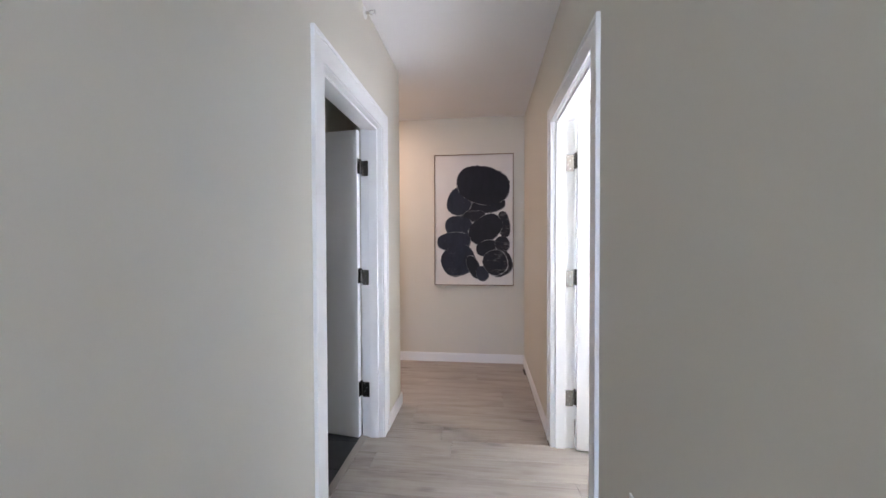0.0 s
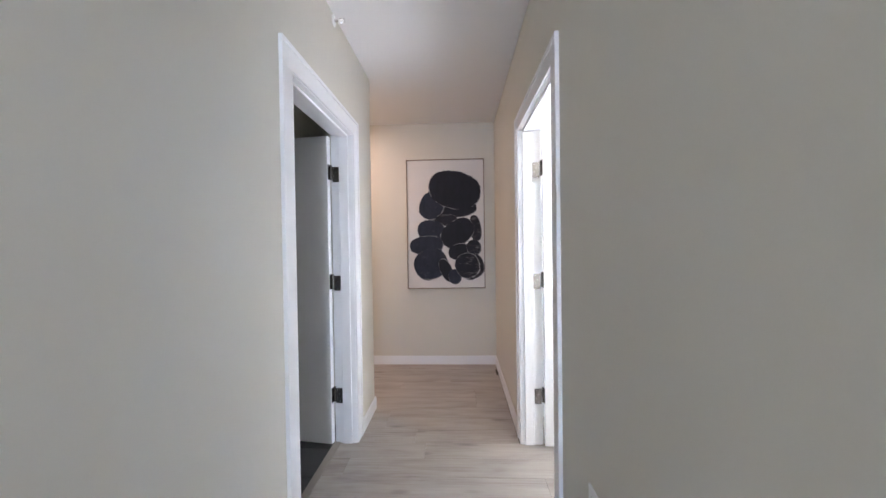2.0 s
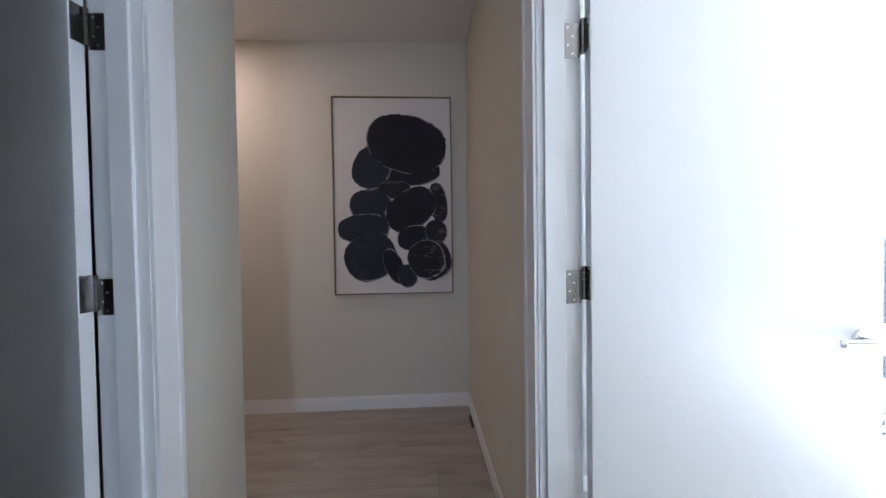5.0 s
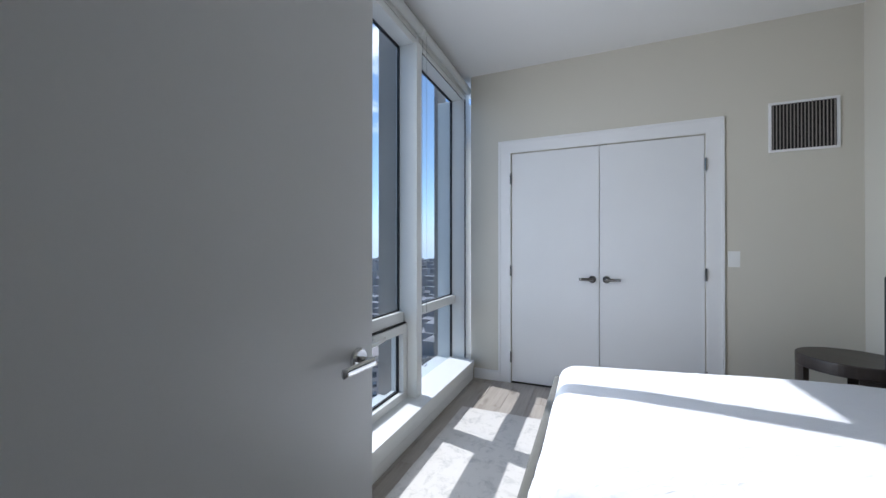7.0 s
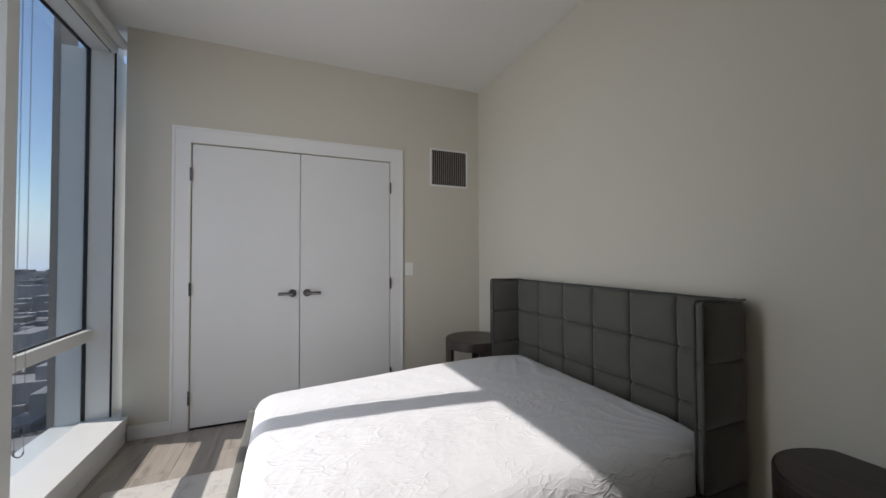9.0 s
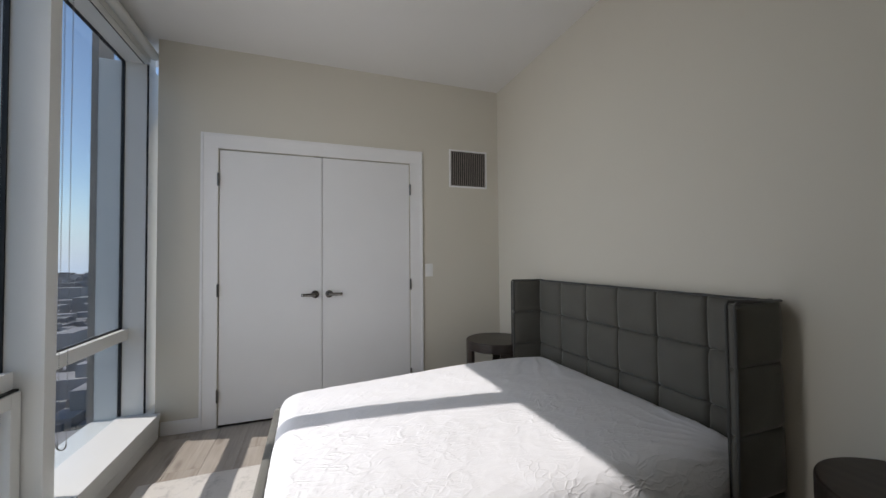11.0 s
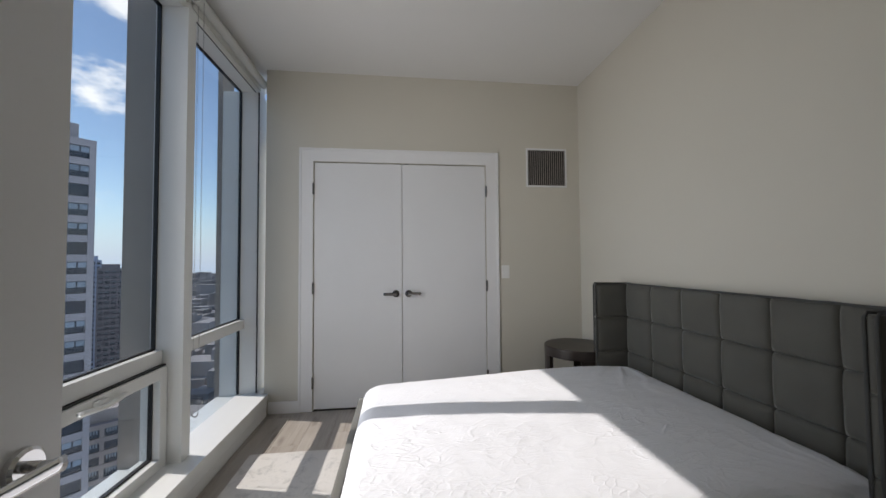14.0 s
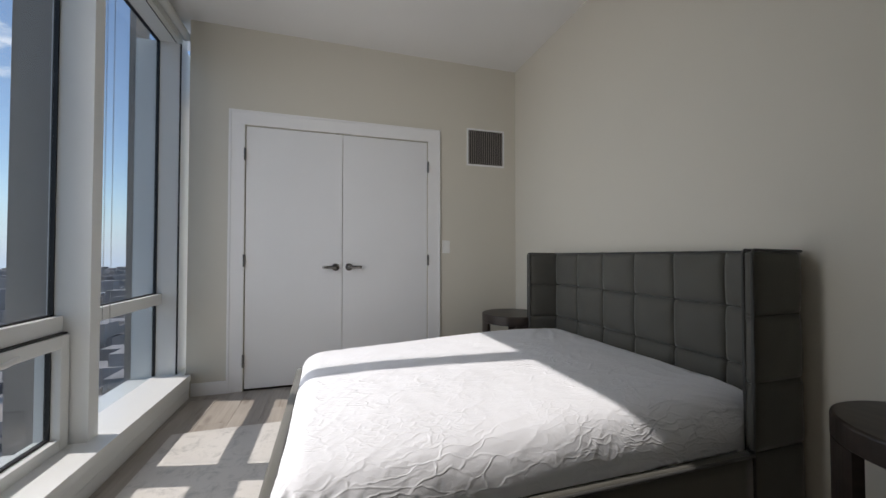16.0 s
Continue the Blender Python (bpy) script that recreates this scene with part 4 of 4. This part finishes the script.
bm = bmesh.new()
soft_box(bm, MX0, MX1, -0.25, MY1, 0.225, 0.535, 0.095, 210, 270, 30, shape=sheet_shape)
mattress = thing("mattress", "mattress in a creased white fitted sheet on the bed", "mattress", at=(2.075, 0.64, 0.22))
sheet = part("fitted_sheet", bm, SHEET, mattress, "creased white cotton fitted sheet", smooth=True)
sheet.location = (-2.075, -0.64, -0.22)
bm = bmesh.new()
soft_box(bm, MX0 + 0.09 - 2.075, MX1 - 0.09 - 2.075, -0.16 - 0.64, MY1 - 0.09 - 0.64, 0.003, 0.16, 0.04, 8, 8, 4)
part("mattress_core", bm, CANVAS, mattress, smooth=True)


# ---- side tables ----
def side_table():
    t = thing("side_table", "round dark walnut side table with curved cut-out sides", "side table", "side tables by the bed")
    R, H = 0.24, 0.59

    def arc(a0, a1, r0, r1, z0, z1, n):
        bm = bmesh.new()
        cols = []
        for k in range(n + 1):
            a = a0 + (a1 - a0) * k / n
            cols.append([bm.verts.new((r * math.cos(a), r * math.sin(a), z)) for r, z in ((r0, z0), (r1, z0), (r1, z1), (r0, z1))])
        for a, b in zip(cols, cols[1:]):
            for k in range(4):
                bm.faces.new((a[k], a[(k + 1) % 4], b[(k + 1) % 4], b[k]))
        bm.faces.new(cols[0])
        bm.faces.new(cols[-1][::-1])
        return bm

    bm = bmesh.new()
    prof = [(0.0, H), (R - 0.008, H), (R - 0.002, H - 0.003), (R, H - 0.009), (R, H - 0.066), (R - 0.004, H - 0.07), (0.0, H - 0.07)]
    n = 64
    rings = []
    for r, z in prof:
        rings.append([bm.verts.new((r * math.cos(2 * math.pi * k / n), r * math.sin(2 * math.pi * k / n), z)) for k in range(n)] if r else [bm.verts.new((0, 0, z))])
    for a, b in zip(rings, rings[1:]):
        for k in range(n):
            j = (k + 1) % n
            if len(a) == 1:
                bm.faces.new((a[0], b[k], b[j]))
            elif len(b) == 1:
                bm.faces.new((a[k], b[0], a[j]))
            else:
                bm.faces.new((a[k], b[k], b[j], a[j]))
    part("tabletop", bm, TABLEW, t)
    for k in range(3):
        a = radians(150 + 120 * k)
        part("curved_leg", arc(a - radians(30), a + radians(30), R - 0.03, R - 0.001, 0.03, H - 0.07, 14), TABLEW, t)
    part("base_ring", arc(0, 2 * math.pi - 0.001, R - 0.06, R, 0.0, 0.03, 64), TABLEW, t)
    return t


tab = side_table()
tab.matrix_basis = pose(3.11, -0.03, 0, 0, 0, 40)
copy_thing(tab, pose(0.920, -0.170, 0, 0, 0, 0))


# ---- rug, grille, plates, sprinkler ----
bm = bmesh.new()
soft_box(bm, 0.62, 2.93, 0.95, 2.27, 0.0005, 0.011, 0.004, 90, 60, 2, shape=lambda p, n: p + Vector((0.004 * noise.noise(Vector((p.y * 6, 0, 0))), 0.004 * noise.noise(Vector((p.x * 6, 2, 0))), 0)))
tagged(part("area_rug", bm, RUG), "distressed ivory and grey woven rug under the bed", "rug")

vent = thing("return_air_grille", "white wall grille with dark vertical slots", "air grille", at=(BX1, -0.015, 2.078))
VW, VH = 0.352, 0.322
bm = bmesh.new()
for b in ((-VW / 2 - 0.016, VW / 2 + 0.016, VH / 2, VH / 2 + 0.016), (-VW / 2 - 0.016, VW / 2 + 0.016, -VH / 2 - 0.016, -VH / 2),
          (-VW / 2 - 0.016, -VW / 2, -VH / 2, VH / 2), (VW / 2, VW / 2 + 0.016, -VH / 2, VH / 2)):
    box(bm, -0.011, 0.0, b[0], b[1], b[2], b[3], bevel=0.002)
part("frame", bm, TRIM, vent)
# near-black sheet on the wall: the shade between the slats, put in as colour
bm = bmesh.new()
box(bm, -0.002, -0.0005, -VW / 2, VW / 2, -VH / 2, VH / 2)
part("backing", bm, SHADOWGAP, vent)
NS = 18
for k in range(NS):
    y = -VW / 2 + (k + 0.5) * VW / NS
    bm = bmesh.new()
    box(bm, -0.0095, -0.0025, y - 0.0022, y + 0.0022, -VH / 2, VH / 2)
    part("slat", bm, FINM, vent)


def wall_plate(name, at, rz, label, category, rocker):
    p = thing(name, label, category, at=at)
    p.rotation_euler = (0, 0, radians(rz))
    bm = bmesh.new()
    box(bm, -0.036, 0.036, -0.006, 0, -0.058, 0.058, bevel=0.002)
    part("plate", bm, PLASTIC, p)
    bm = bmesh.new()
    if rocker:
        box(bm, -0.017, 0.017, -0.010, -0.006, -0.034, 0.034, bevel=0.0015)
        part("rocker", bm, PLASTIC, p)
    else:
        for z in (-0.02, 0.02):
            cyl(bm, (0, -0.0085, z), (0, -0.006, z), 0.0165, n=20)
        part("socket_face", bm, PLASTIC, p)
    return p


wall_plate("light_switch", (BX1, 0.38, 1.137), -90, "white rocker light switch beside the closet doors", "light switch", True)
wall_plate("wall_outlet", (HX1, 0.70, 0.515), -90, "white electrical outlet low on the hall wall", "outlet", False)

spr = thing("sprinkler", "small chrome sidewall sprinkler under the hall ceiling", "sprinkler", at=(HX0, 1.66, 2.612))
bm = bmesh.new()
cyl(bm, (0, 0, 0), (0.006, 0, 0), 0.032, 0.029, 24)
part("escutcheon", bm, PLASTIC, spr)
bm = bmesh.new()
cyl(bm, (0.006, 0, 0), (0.03, 0, 0), 0.009, n=12)
tube(bm, [(0.03, 0, -0.009), (0.045, 0, -0.013), (0.06, 0, -0.004)], 0.0025, 8)
tube(bm, [(0.03, 0, 0.009), (0.045, 0, 0.013), (0.06, 0, 0.004)], 0.0025, 8)
cyl(bm, (0.06, 0, 0), (0.063, 0, 0), 0.013, n=16)
part("head", bm, CHROME, spr)

dl = thing("recessed_downlight", "white recessed ceiling downlight in the passage", "downlight", at=(-1.75, 3.05, HZ))
bm = bmesh.new()
tube(bm, [(0.068 * math.cos(2 * math.pi * k / 32), 0.068 * math.sin(2 * math.pi * k / 32), -0.006) for k in range(33)], 0.007, 8)
part("trim_ring", bm, PLASTIC, dl, smooth=True)
bm = bmesh.new()
cyl(bm, (0, 0, -0.0045), (0, 0, -0.0005), 0.064, n=28)
part("lens", bm, PLASTIC, dl)

# ---- planks and tiles ----
PW, PL = 0.18, 1.38
rng = random.Random(4)
plank_cache = {}


def plank_mesh(length):
    key = round(length, 2)
    if key not in plank_cache:
        bm = bmesh.new()
        box(bm, -key / 2 + 0.0006, key / 2 - 0.0006, -PW / 2 + 0.0006, PW / 2 - 0.0006, -0.006, 0.0)
        top = max(bm.faces, key=lambda f: f.calc_center_median().z)
        bmesh.ops.bevel(bm, geom=list(top.edges), offset=0.0012, segments=1, affect="EDGES")
        plank_cache[key] = mesh_of("plank", bm, PLANK)
    return plank_cache[key]


def lay(x0, x1, y0, y1, shift):
    row = 0
    y = y0
    while y < y1 - 0.02:
        start = x0 - rng.choice((0.0, 0.22, 0.46, 0.7, 0.92, 1.16)) + shift
        while start < x1 - 0.01:
            a, b = max(start, x0), min(start + PL, x1)
            if b - a > 0.03:
                p = new("plank", plank_mesh(round(b - a, 2)))
                p.location = ((a + b) / 2, y + PW / 2, 0)
                p.parent = floor
            start += PL
        y += PW
        row += 1


lay(-1.06, 3.60, 1.1, 2.0 - 0.02, -0.1)
lay(-0.94, 0.14, -3.0, 1.08, 0.0)
lay(-3.2, 0.14, 1.98 + 0.02, 3.60, 0.1)
lay(0.28, 3.60, -0.36, 1.06, 0.0)
lay(0.28, 3.60, 2.0, 2.40, 0.0)
for i in range(4):
    for j in range(5):
        bm = bmesh.new()
        box(bm, 0.002, 0.448, 0.002, 0.298, -0.003, 0.003, bevel=0.001)
        t = part("tile", bm, SLATE, bath_floor)
        t.location = (-2.86 + i * 0.45 + (0.0 if j % 2 else -0.0), 0.72 + j * 0.3, 0)

# ---- city beyond the glass ----
GZ = -105.0
bm = bmesh.new()
box(bm, -2500, 4000, 40, 4500, GZ - 2, GZ)
structure(part("ground", bm, ASPHALT), "hazy city ground far below the window", "ground")
EYE = Vector((0.44, 1.31, 1.2))


def toward(az, dist):
    a = radians(az)
    return Vector((EYE.x + dist * math.sin(a), EYE.y + dist * math.cos(a), 0))


def tower(name, az, dist, width, depth, ztop, storeys, bays, wallm, label, turn=0.0, step=3.3):
    """A slab with its windows set back, its parapet, and a band of railings on each storey."""
    c = toward(az, dist)
    t = thing(name, label, "building", at=(c.x, c.y, 0))
    t.rotation_euler = (0, 0, radians(turn))
    bm = bmesh.new()
    zb = GZ
    box(bm, -width / 2 + 0.5, width / 2 - 0.5, 0.5, depth - 0.5, zb, ztop - 0.6)
    body = part("core", bm, DARKGLASS, t)
    bm = bmesh.new()
    for s in range(storeys + 1):
        z = ztop - s * step
        box(bm, -width / 2, width / 2, 0, depth, z - 1.25, z)
    for k in range(bays + 1):
        x = -width / 2 + width * k / bays
        x = min(max(x, -width / 2 + 0.45), width / 2 - 0.45)
        box(bm, x - 0.45, x + 0.45, 0.02, depth - 0.02, ztop - storeys * step, ztop - 0.05)
    box(bm, -width / 2, width / 2, 0.0, depth, zb, ztop - storeys * step - 1.25)
    box(bm, -width / 2 + 2, width / 2 - 2, 2, depth - 2, ztop, ztop + 3.0)
    part("facade", bm, wallm, t)
    for s in range(storeys):
        z = ztop - s * step
        for k in range(bays):
            x0 = -width / 2 + width * k / bays + 0.75
            x1 = -width / 2 + width * (k + 1) / bays - 0.75
            bm = bmesh.new()
            box(bm, x0, x1, 0.3, 0.42, z - 3.25, z - 1.3)
            win = part("window", bm, DARKGLASS, t)
            bm = bmesh.new()
            n = 4
            for q in range(n):
                if (s * 7 + q * 3 + k) % 3:
                    xa = x0 + (x1 - x0) * q / n + 0.12
                    box(bm, xa, xa + (x1 - x0) / n - 0.24, 0.24, 0.3, z - 2.35, z - 1.4)
            if bm.verts:
                part("pane", bm, PALEGLASS, win)
            else:
                bm.free()
    return t


tower("apartment_tower", 48.8, 90, 14.0, 14, 23.6, 25, 2, CONCRETE, "tall pale concrete apartment tower with dark window bands", turn=-40, step=3.45)
tower("brick_tower", 54.6, 330, 13.5, 18, -2.0, 24, 4, BRICKF, "dark brown tower in the middle distance", turn=-54, step=3.4)
tower("blue_tower", 53.35, 360, 6.0, 18, 4.0, 24, 2, BLUEF, "slim blue-grey tower in the middle distance", turn=-52, step=3.4)
tower("low_tower", 55.8, 130, 22, 20, -40.0, 14, 6, TANF, "pale concrete block below the window", turn=-50, step=3.4)

city = random.Random(11)
bm = bmesh.new()
for k in range(2600):
    d = 120 * (1.0 + 30 * city.random() ** 2.2)
    az = 35 + 45 * city.random()
    c = toward(az, d)
    w = city.uniform(8, 22) * (1 + d / 1800)
    l = city.uniform(8, 30) * (1 + d / 1800)
    h = city.choice((6, 8, 9, 12, 14, 18, 24, 30)) * (1.6 if city.random() < 0.1 else 1.0)
    if d < 300:
        h = min(h, 20)
    box(bm, c.x - w / 2, c.x + w / 2, c.y - l / 2, c.y + l / 2, GZ, GZ + h)
tagged(part("far_city_blocks", bm, ROOFS), "sprawl of low grey and brown city buildings to the horizon", "buildings", kind="stuff")
